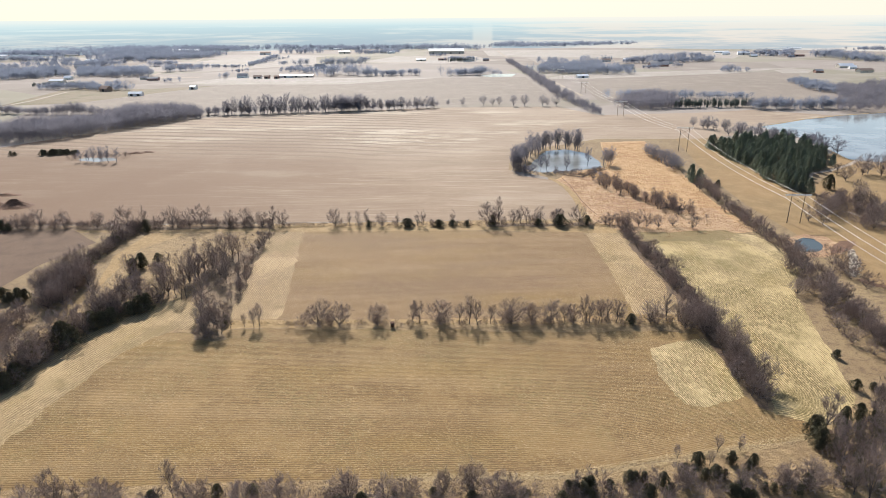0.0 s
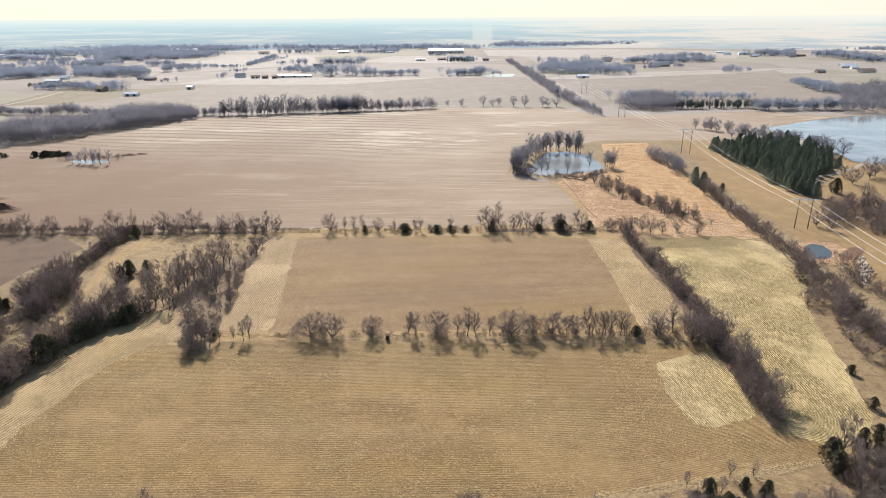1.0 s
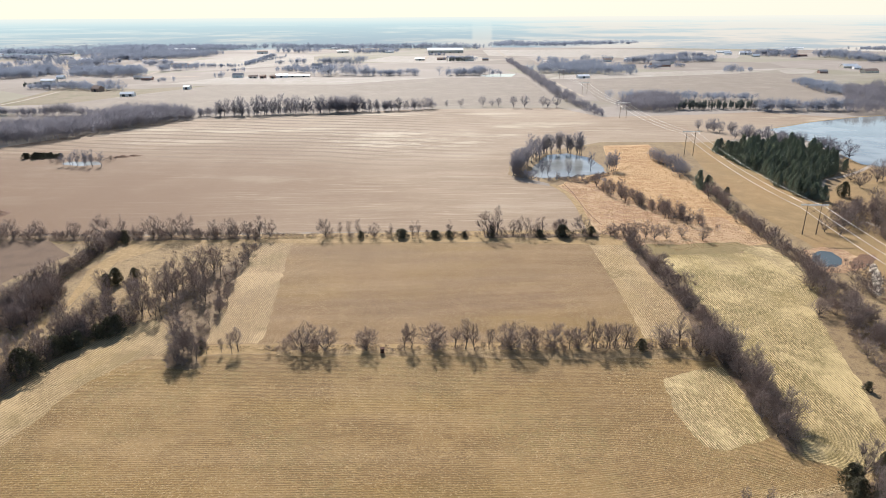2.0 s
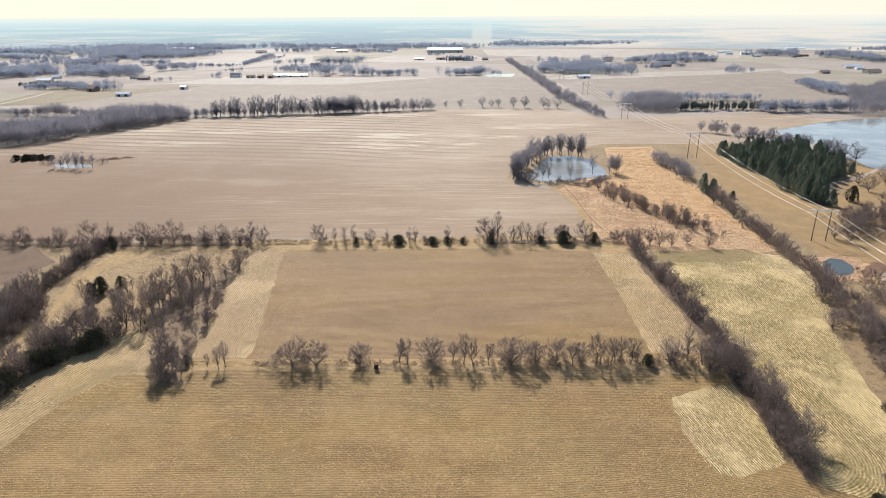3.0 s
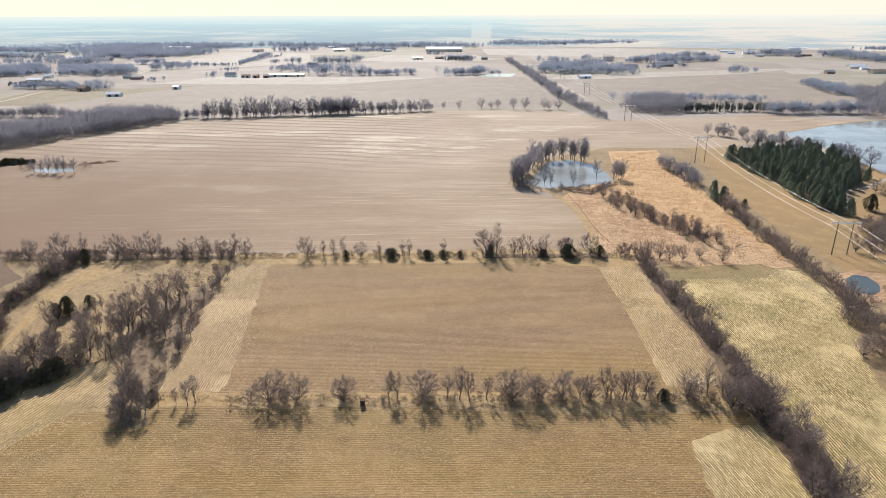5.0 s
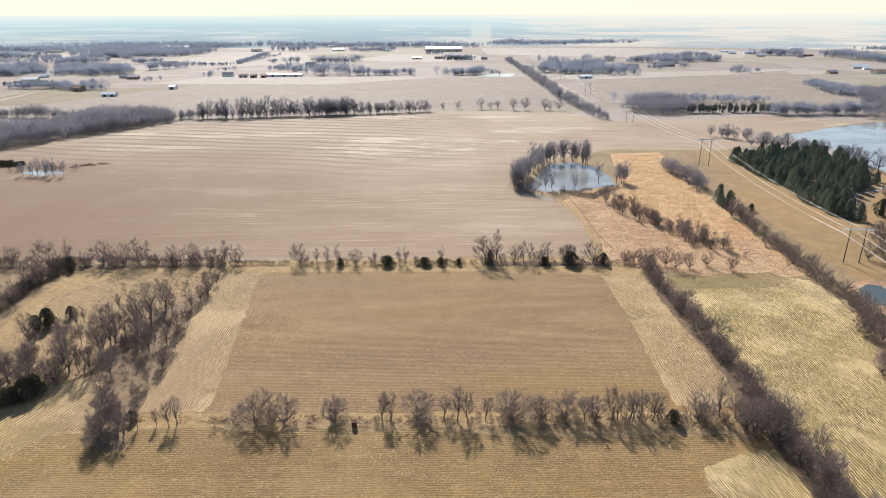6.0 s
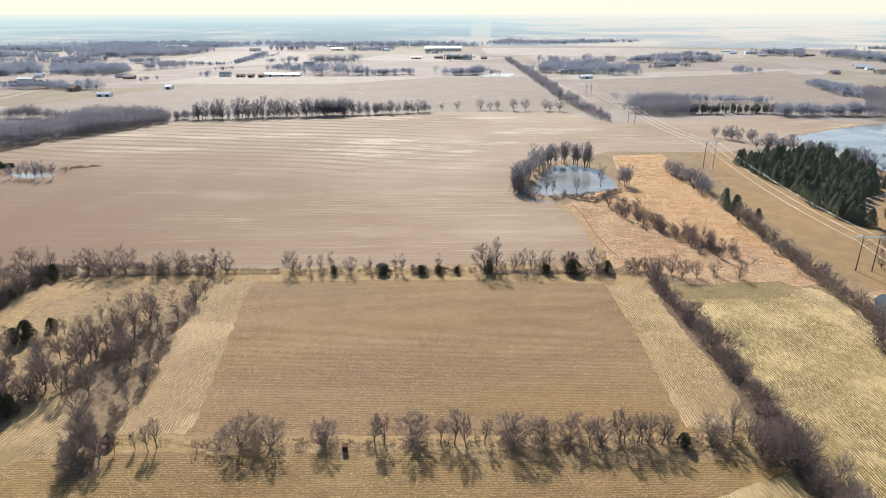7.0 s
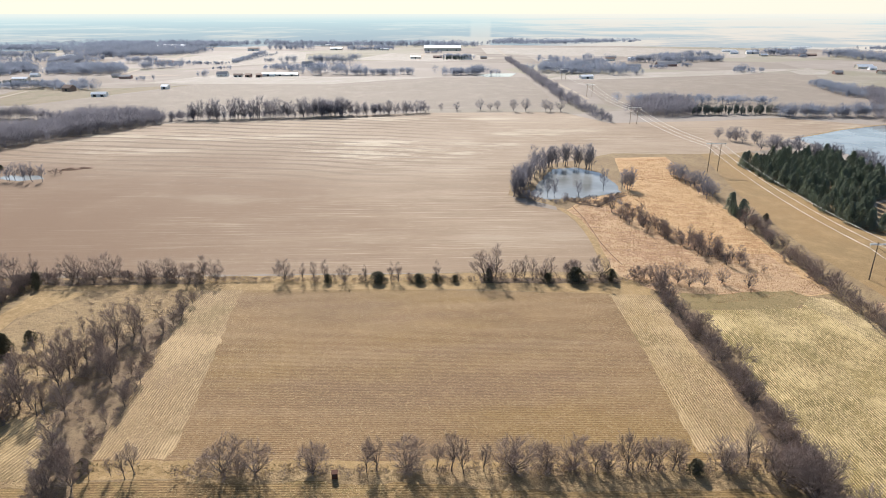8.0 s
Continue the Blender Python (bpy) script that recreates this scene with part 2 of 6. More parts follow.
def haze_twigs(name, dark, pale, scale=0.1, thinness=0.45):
    """Fine twigs far off, some sun through them; wood tones hold painted haze."""
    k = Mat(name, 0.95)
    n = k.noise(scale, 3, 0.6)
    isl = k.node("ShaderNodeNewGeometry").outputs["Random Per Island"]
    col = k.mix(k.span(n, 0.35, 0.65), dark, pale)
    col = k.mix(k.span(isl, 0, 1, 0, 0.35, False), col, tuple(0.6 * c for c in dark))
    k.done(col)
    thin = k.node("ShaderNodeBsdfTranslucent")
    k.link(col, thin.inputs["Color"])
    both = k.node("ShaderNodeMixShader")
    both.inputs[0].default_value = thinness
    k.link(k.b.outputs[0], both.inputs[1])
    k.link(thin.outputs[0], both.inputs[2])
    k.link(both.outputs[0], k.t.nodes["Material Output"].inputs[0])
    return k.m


def needles(name, dark, pale, thinness=0.0):
    k = Mat(name, 0.75)
    isl = k.node("ShaderNodeNewGeometry").outputs["Random Per Island"]
    tone = k.node("ShaderNodeObjectInfo").outputs["Random"]
    n = k.noise(0.9, 3, 0.6)
    col = k.mix(isl, dark, pale)
    col = k.mix(k.span(tone, 0, 1, 0, 0.25, False), col, tuple(0.6 * c for c in dark))
    col = k.mix(k.span(n, 0.55, 0.75, 0, 0.4), col, tuple(1.5 * c for c in pale))
    k.done(col)
    if thinness:
        thin = k.node("ShaderNodeBsdfTranslucent")
        k.link(col, thin.inputs["Color"])
        both = k.node("ShaderNodeMixShader")
        both.inputs[0].default_value = thinness
        k.link(k.b.outputs[0], both.inputs[1])
        k.link(thin.outputs[0], both.inputs[2])
        k.link(both.outputs[0], k.t.nodes["Material Output"].inputs[0])
    return k.m


def paint(name, colour, wear=0.15, roughness=0.6, metallic=0.0, scale=1.2):
    k = Mat(name, roughness, metallic)
    n = k.noise(scale, 4, 0.65)
    f = k.noise(scale * 9, 2, 0.6)
    col = k.mix(k.span(n, 0.4, 0.75, 0, wear), colour, tuple(0.55 * c for c in colour))
    col = k.mix(k.span(f, 0.55, 0.8, 0, wear), col, tuple(0.7 * c for c in colour))
    return k.done(col, f, 0.15, 0.02)


def still_water(name, tint, roughness=0.06):
    k = Mat(name, roughness)
    n = k.noise(0.8, 3, 0.6)
    b = k.noise(0.04, 3, 0.5)
    k.b.inputs["IOR"].default_value = 1.33
    k.b.inputs["Specular IOR Level"].default_value = 0.26
    return k.done(k.mix(k.span(b, 0.35, 0.65), tint, tuple(0.7 * c for c in tint)), n, 0.012, 0.02)


M = {
    "ground": farmland("dry_farmland_hazed"),
    "near": stubble("corn_stubble_near", (0.146, 0.086, 0.030), (0.195, 0.119, 0.045), (0.303, 0.200, 0.086), 0, 0.76, 0.44, 0.45, 0.45, 1, None, 0.4, (18.0, 158.0)),
    "mid": stubble("corn_stubble_mid", (0.154, 0.091, 0.040), (0.200, 0.122, 0.055), (0.290, 0.192, 0.098), 0, 0.76, 0.34, 0.1, 0.45, 23),
    "head": stubble("corn_headland", (0.205, 0.134, 0.065), (0.27, 0.181, 0.092), (0.405, 0.293, 0.163), 90, 0.72, 0.45, 0.02, 0.3, 55, None, 0.9),
    "headnear": stubble("corn_headland_near", (0.205, 0.148, 0.062), (0.31, 0.228, 0.105), (0.51, 0.395, 0.215), 80, 0.62, 0.5, 0.5, 0.3, 57, None, 1.0),
    # brown litter, its colour darkened further to hold the shade beneath trees
    "litter": meadow("shaded_leaf_litter", (0.115, 0.076, 0.047), (0.175, 0.116, 0.068), (0.085, 0.057, 0.038), 0.6, 19, 0.9),
    "slant": stubble("corn_headland_slanting", (0.215, 0.143, 0.066), (0.275, 0.188, 0.092), (0.395, 0.292, 0.157), -74, 1.0, 0.4, 0.05, 0.3, 58, None, 0.8),
    "side": stubble("corn_stubble_side", (0.15, 0.108, 0.037), (0.23, 0.167, 0.064), (0.46, 0.352, 0.178), 96, 0.74, 0.55, 0.25, 0.4, 71, (86.5, 150.0), 1.0),
    "plough": plough("bare_field_soil"),
    "verge": meadow("straw_verge", (0.262, 0.176, 0.078), (0.211, 0.137, 0.058), (0.313, 0.216, 0.108), 0.5, 5),
    "sage": rough_grass("russet_grass", (0.345, 0.205, 0.098), (0.46, 0.31, 0.16), (0.235, 0.135, 0.072), 8),
    "tawny": haze_twigs("tawny_grass", (0.34, 0.208, 0.108), (0.45, 0.30, 0.16), 0.09, 0.5),
    "deadwood": bark("bleached_deadwood", (0.17, 0.145, 0.125), (0.33, 0.29, 0.255), 0.8),
    "matted": rough_grass("matted_brown_grass", (0.285, 0.168, 0.094), (0.43, 0.298, 0.17), (0.19, 0.108, 0.066), 9),
    "scrubgrass": rough_grass("scrub_grass", (0.21, 0.141, 0.072), (0.295, 0.208, 0.106), (0.142, 0.093, 0.053), 29),
    "lane": meadow("mown_grass", (0.232, 0.145, 0.062), (0.197, 0.132, 0.059), (0.255, 0.169, 0.078), 0.12, 13),
    "scrub": meadow("scrub_floor", (0.152, 0.102, 0.059), (0.209, 0.148, 0.084), (0.111, 0.074, 0.046), 0.5, 17, 0.9),
    "pasture": meadow("pasture", (0.155, 0.124, 0.072), (0.19, 0.147, 0.098), (0.13, 0.117, 0.063), 0.03, 21),
    # winter field tones with distance haze mixed into the base colour
    "farfield": meadow("far_field_hazed", (0.198, 0.163, 0.130), (0.182, 0.148, 0.117), (0.225, 0.188, 0.152), 0.04, 31),
    "palefield": meadow("pale_far_field_hazed", (0.282, 0.251, 0.214), (0.253, 0.219, 0.181), (0.308, 0.277, 0.245), 0.03, 37),
    "darksoil": meadow("dark_field_soil", (0.098, 0.058, 0.035), (0.12, 0.075, 0.046), (0.085, 0.052, 0.032), 0.1, 61),
    "waste": meadow("rough_straw_ground", (0.192, 0.13, 0.067), (0.245, 0.175, 0.09), (0.138, 0.092, 0.053), 0.4, 83, 0.8),
    "soil": meadow("bare_earth", (0.128, 0.070, 0.041), (0.174, 0.096, 0.057), (0.093, 0.048, 0.031), 0.5, 41),
    "track": meadow("gravel_track", (0.290, 0.242, 0.192), (0.255, 0.204, 0.155), (0.325, 0.274, 0.222), 0.4, 43),
    "bark": bark("grey_bark", (0.1, 0.08, 0.07), (0.2, 0.164, 0.142)),
    "twig": bark("twigs", (0.245, 0.186, 0.16), (0.362, 0.287, 0.25), 0.7),
    # distance haze painted into the twigs: bluer and greyer, most in the farther wood
    "hazed_midwood": haze_twigs("creek_twigs_hazed", (0.17, 0.165, 0.19), (0.25, 0.24, 0.268), 0.04, 0.5),
    "hazed_farwood": haze_twigs("distant_twigs_hazed", (0.17, 0.195, 0.25), (0.225, 0.25, 0.31), 0.02, 0.7),
    "olive": meadow("olive_grass", (0.175, 0.128, 0.054), (0.215, 0.155, 0.072), (0.14, 0.108, 0.045), 0.4, 47, 0.8),
    "strawbits": meadow("cut_straw", (0.395, 0.297, 0.158), (0.335, 0.247, 0.128), (0.46, 0.354, 0.202), 0.5, 91, 0.2),
    "darktwig": bark("dark_twigs", (0.195, 0.148, 0.126), (0.3, 0.234, 0.2), 0.7),
    "redtwig": bark("reddish_twigs", (0.24, 0.178, 0.15), (0.36, 0.282, 0.24), 0.7),
    "cedar": needles("cedar_needles", (0.105, 0.097, 0.06), (0.2, 0.18, 0.11), 0.5),
    "pine": needles("pine_needles", (0.26, 0.29, 0.235), (0.42, 0.455, 0.36), 0.7),
    "conifer": needles("conifer_needles", (0.075, 0.088, 0.082), (0.14, 0.16, 0.145), 0.35),
    "pond": still_water("pond_water", (0.205, 0.212, 0.205), 0.08),
    "tarn": still_water("blue_pond_water", (0.055, 0.066, 0.064), 0.12),
    "pole": paint("weathered_pole", (0.16, 0.12, 0.085), 0.4, 0.85),
    "wire": paint("bright_cable", (0.62, 0.61, 0.58), 0.1, 0.5, 0.3),
    "steel": paint("galvanised_arm", (0.7, 0.7, 0.68), 0.15, 0.5, 0.2),
    "rock": paint("pale_limestone", (0.42, 0.36, 0.28), 0.4, 0.9),
    "white": paint("white_siding", (0.78, 0.77, 0.73)),
    "cream": paint("cream_siding", (0.62, 0.56, 0.46)),
    "brick": paint("red_brick", (0.38, 0.24, 0.19), 0.3, 0.85),
    "metal": paint("pale_metal_roof", (0.72, 0.73, 0.74), 0.15, 0.45),
    "shingle": paint("grey_shingles", (0.27, 0.265, 0.27), 0.3, 0.9),
    "brown": paint("brown_shingles", (0.29, 0.21, 0.165), 0.3, 0.9),
    "dark": paint("dark_opening", (0.03, 0.03, 0.035), 0.1, 0.3),
    "blind": paint("dark_brown_boards", (0.075, 0.034, 0.022), 0.3, 0.9),
}


# ---- mesh helpers ----
def mesh_of(name, verts, faces, mat, smooth=False):
    me = bpy.data.meshes.new(name)
    me.from_pydata([tuple(v) for v in verts], [], faces)
    me.materials.append(mat)
    if smooth:
        me.polygons.foreach_set("use_smooth", [True] * len(me.polygons))
    me.update()
    return me


def part(name, data, parent, label=""):
    ob = new(name, data)
    ob.parent = parent
    return tagged(ob, label) if label else ob


def edge_wobble(pts, step, amount, seed):
    """A closed outline with its sides cut into steps and worn uneven."""
    out = []
    for i, a in enumerate(pts):
        b = pts[(i + 1) % len(pts)]
        a, b = Vector((*a, 0)), Vector((*b, 0))
        n = max(1, int((b - a).length / step))
        side = Vector((a.y - b.y, b.x - a.x, 0)).normalized()
        for j in range(n):
            p = a.lerp(b, j / n)
            w = noise.noise(Vector((p.x * 0.13, p.y * 0.13, seed))) + 0.6 * noise.noise(Vector((p.x * 0.5, p.y * 0.5, seed + 5)))
            out.append(p + side * (amount * w))
    return out


PLOTS = []


def plot(name, pts, mat, label, category="field", step=4.0, amount=0.8):
    """A flat piece of land with a worn outline, laid a hair above the one before."""
    z = 0.006 + 0.002 * len(PLOTS)
    PLOTS.append(name)
    ring = edge_wobble(pts, step, amount, z * 500 + len(pts))
    flat, edges, faces, *_ = delaunay_2d_cdt([p.to_2d() for p in ring], [], [list(range(len(ring)))], 1, 0.001)
    me = mesh_of(name, [(p.x, p.y, z) for p in flat], [f[::-1] if (flat[f[1]] - flat[f[0]]).cross(flat[f[2]] - flat[f[0]]) < 0 else f for f in faces], mat)
    return tagged(new(name, me), label, category, kind="structure")


def strip(name, line, width, mat, label, category="track"):
    """A lane of a given width along a line."""
    z = 0.006 + 0.002 * len(PLOTS)
    PLOTS.append(name)
    verts, faces = [], []
    pts = [Vector((*p, 0)) for p in line]
    fine = []
    for a, b in zip(pts, pts[1:]):
        n = max(1, int((b - a).length / 8))
        fine += [a.lerp(b, j / n) for j in range(n)]
    fine.append(pts[-1])
    for i, p in enumerate(fine):
        d = (fine[min(i + 1, len(fine) - 1)] - fine[max(i - 1, 0)]).normalized()
        s = Vector((-d.y, d.x, 0))
        w = width * (0.5 + 0.12 * noise.noise(p * 0.07))
        verts += [p + s * w + Vector((0, 0, z)), p - s * w + Vector((0, 0, z))]
        if i:
            faces.append((2 * i - 2, 2 * i - 1, 2 * i + 1, 2 * i))
    return tagged(new(name, mesh_of(name, verts, faces, mat)), label, category, kind="structure")


# ---- plants ----
class Wood:
    """Collects tapered limbs and needle-thin twigs into one mesh."""

    def __init__(self):
        self.v, self.f = [], []

    def limb(self, p, q, r0, r1, sides):
        d = (q - p).normalized()
        a = d.orthogonal().normalized()
        b = d.cross(a)
        n = len(self.v)
        for c, r in ((p, r0), (q, r1)):
            for i in range(sides):
                w = 2 * math.pi * i / sides
                self.v.append(c + (a * math.cos(w) + b * math.sin(w)) * r)
        for i in range(sides):
            j = (i + 1) % sides
            self.f.append((n + i, n + j, n + sides + j, n + sides + i))

    def spike(self, p, q, r):
        a = (q - p).cross(Vector((math.sin(97.0 * q.x), math.cos(83.0 * q.y), math.sin(71.0 * q.z)))).normalized() * r
        n = len(self.v)
        self.v += [p + a, p - a, q]
        self.f.append((n, n + 1, n + 2))

    def spray(self, p, q, r):
        """A solid tuft: a thin three-sided pyramid."""
        d = (q - p).normalized()
        a = d.orthogonal().normalized()
        b = d.cross(a)
        n = len(self.v)
        self.v += [p + a * r, p - a * (0.5 * r) + b * (0.87 * r), p - a * (0.5 * r) - b * (0.87 * r), q]
        self.f += [(n, n + 1, n + 3), (n + 1, n + 2, n + 3), (n + 2, n, n + 3)]


def jitter(rng, k):
    return Vector((rng.gauss(0, k), rng.gauss(0, k), rng.gauss(0, k)))


def grow(rng, height, width, stems, bole, counts, lean, low, twig, thick, fibre):
    """A bare deciduous plant: a bole, a fan of stems, boughs that fill a rounded crown evenly, sprays and fine twigs."""
    trunk, crown = Wood(), Wood()
    heart = Vector((rng.gauss(0, 0.04) * width, rng.gauss(0, 0.04) * width, 0.5 * (height + low)))
    half = Vector((0.5 * width, 0.5 * width, 0.5 * (height - low)))
    lobes = [(jitter(rng, 1.0).normalized(), rng.uniform(0.82, 1.16)) for _ in range(7)]

    def reach(u):
        """How far the uneven crown goes in a direction, against its plain ellipsoid."""
        w = [(max(0.0, u.dot(l)) ** 3 + 0.02, k) for l, k in lobes]
        return sum(a * k for a, k in w) / sum(a for a, k in w)

    def rim(p, d):
        """The way from p along d to the crown's surface."""
        a = Vector([(p[i] - heart[i]) / half[i] for i in range(3)])
        b = Vector([d[i] / half[i] for i in range(3)])
        q = a.dot(b)
        return (-q + math.sqrt(max(0.0, q * q - b.dot(b) * (a.dot(a) - 1.0)))) / b.dot(b)

    top = Vector((0, 0, -0.15))
    r = thick
    if bole > 0:
        mid = Vector((rng.gauss(0, 0.08), rng.gauss(0, 0.08), bole * 0.55))
        top = Vector((mid.x + rng.gauss(0, 0.15), mid.y + rng.gauss(0, 0.15), bole))
        trunk.limb(Vector((0, 0, -0.15)), Vector((0, 0, 0.35)), r * 1.6, r * 1.1, 7)
        trunk.limb(Vector((0, 0, 0.3)), mid, r * 1.12, r * 0.95, 7)
        trunk.limb(mid, top, r * 0.95, r * 0.85, 7)
    else:
        trunk.limb(Vector((0, 0, -0.2)), Vector((0, 0, 0.12)), 0.26, 0.2, 7)
    posts, steep = [], 0.95 - 0.55 * min(1.2, lean)
    for s in range(stems):
        w = 2.4 * s + rng.uniform(-0.4, 0.4)
        tilt = lean * math.sqrt((s + 0.3 * rng.random()) / stems) * rng.uniform(0.8, 1.15)
        out = Vector((math.cos(w), math.sin(w), 0))
        d = (out * math.sin(tilt) + Vector((0, 0, math.cos(tilt)))).normalized()
        p = top + d * rng.uniform(-0.5, 0.1) if bole > 0 else top + out * rng.uniform(0.02, 0.16)
        length = max(0.3 * height, rim(p, d) * reach(d) * rng.uniform(0.78, 0.96))
        r0 = r * (0.68 if bole > 0 else 0.9) * rng.uniform(0.7, 1.1)
        knots = 5
        for i in range(knots):
            d = (d + jitter(rng, 0.1) + Vector((0, 0, 0.05))).normalized()
            q = p + d * (length / knots)
            ra, rb = r0 * (1 - 0.17 * i), r0 * (1 - 0.17 * (i + 1))
            trunk.limb(p, q, ra, rb, 4)
            if i:
                posts += [(p, d, ra), (p.lerp(q, 0.5), d, 0.5 * (ra + rb))]
            p = q
        posts.append((p, d, rb))
    for b in range(stems * counts[0]):
        u = jitter(rng, 1.0).normalized()
        k = rng.random() ** 0.4 * reach(u)
        tip = heart + Vector([u[i] * half[i] * k for i in range(3)])
        # the nearest stem from which a bough could rise to this tip
        best = min(posts, key=lambda a: (tip - a[0]).length + 2.5 * max(0.0, a[0].z + steep * (tip - a[0]).length - tip.z))
        p1, d0, rs = best
        gap = tip - p1
        l1 = gap.length
        if l1 < 0.15:
            continue
        r1 = min(0.6 * rs, max(0.018, 0.028 * l1 + 0.24 * rs))
        bow = p1 + gap * 0.5 + d0 * (0.14 * l1) + jitter(rng, 0.05 * l1)
        trunk.limb(p1, bow, r1, r1 * 0.7, 3)
        trunk.limb(bow, tip, r1 * 0.7, r1 * 0.3, 3)
        away = (tip - top).normalized()
        d1 = (tip - bow).normalized()
        for c in range(counts[1]):
            g = 0.3 + 0.7 * (c + rng.random()) / counts[1]
            p2 = p1.lerp(bow, 2 * g) if g < 0.5 else bow.lerp(tip, 2 * g - 1)
            d3 = (d1 * 0.5 + away * 0.6 + jitter(rng, 0.28) + Vector((0, 0, 0.15))).normalized()
            q2 = p2 + d3 * (twig * rng.uniform(0.8, 1.5))
            crown.spike(p2, q2, max(1.3 * fibre, r1 * 0.4))
            for _ in range(counts[2]):
                p3 = p2.lerp(q2, rng.random())
                d4 = (d3 + jitter(rng, 0.3)).normalized()
                crown.spike(p3, p3 + d4 * (twig * rng.uniform(0.5, 1.2)), fibre * rng.uniform(0.7, 1.4))
    return trunk, crown


def evergreen(rng, height, width, blunt, tufts, size, sprays=3):
    """An evergreen: trunk, whorled boughs and many small sprays of needles with gaps between them."""
    trunk, crown = Wood(), Wood()
    trunk.limb(Vector((0, 0, -0.1)), Vector((0, 0, height * 0.9)), 0.03 * height ** 0.7, 0.02, 6)
    # the shaded heart of the crown
    rows, ring = 7, 9
    first = len(crown.v)
    for a in range(rows):
        f = 0.05 + 0.87 * a / (rows - 1)
        for b in range(ring):
            w = 2 * math.pi * (b + 0.5 * (a % 2)) / ring
            rad = 0.5 * width * min(1.0, 6 * f + 0.45) * (1 - f) ** blunt * rng.uniform(0.3, 0.55)
            crown.v.append(Vector((math.cos(w) * rad, math.sin(w) * rad, f * height)))
            if a:
                p, q = first + (a - 1) * ring, first + a * ring
                crown.f.append((p + b, p + (b + 1) % ring, q + (b + 1) % ring, q + b))
    lobes = [(rng.uniform(0, 6.28), rng.choice((0.6, 0.75, 1.15, 1.3)), rng.uniform(0.05, 0.95)) for _ in range(22)]
    for i in range(int(tufts / 14)):
        f = 0.06 + 0.9 * rng.random()
        w = rng.uniform(0, 6.28)
        trunk.limb(Vector((0, 0, f * height)), Vector((math.cos(w), math.sin(w), 0)) * (0.42 * width * (1 - f) ** blunt) + Vector((0, 0, f * height + 0.2)), 0.03, 0.01, 3)
    for i in range(tufts):
        f = rng.random() ** 0.8 * 0.97 + 0.02
        w = rng.uniform(0, 2 * math.pi)
        rad = 0.5 * width * min(1.0, 6 * f + 0.45) * (1 - f) ** blunt
        for lw, lk, lf in lobes:
            dw = abs((w - lw + math.pi) % (2 * math.pi) - math.pi)
            if dw < 0.45 and abs(f - lf) < 0.13:
                rad *= lk
        rad *= rng.uniform(0.45, 1.0) ** 0.4
        p = Vector((math.cos(w) * rad, math.sin(w) * rad, f * height))
        out = Vector((math.cos(w), math.sin(w), rng.uniform(-0.1, 0.7))).normalized()
        for _ in range(sprays):
            d = (out + jitter(rng, 0.5)).normalized()
            crown.spray(p - d * size * 0.4, p + d * size * rng.uniform(0.6, 1.1), size * rng.uniform(0.16, 0.3))
    return trunk, crown


def stock(kind, count, make, bark_mat, leaf_mat, seed):
    """A few grown forms of one kind, as pairs of meshes."""
    forms = []
    for i in range(count):
        trunk, crown = make(random.Random(seed + i))
        forms.append((mesh_of("trunk", trunk.v, trunk.f, bark_mat, True), mesh_of("crown", crown.v, crown.f, leaf_mat)))
    return forms


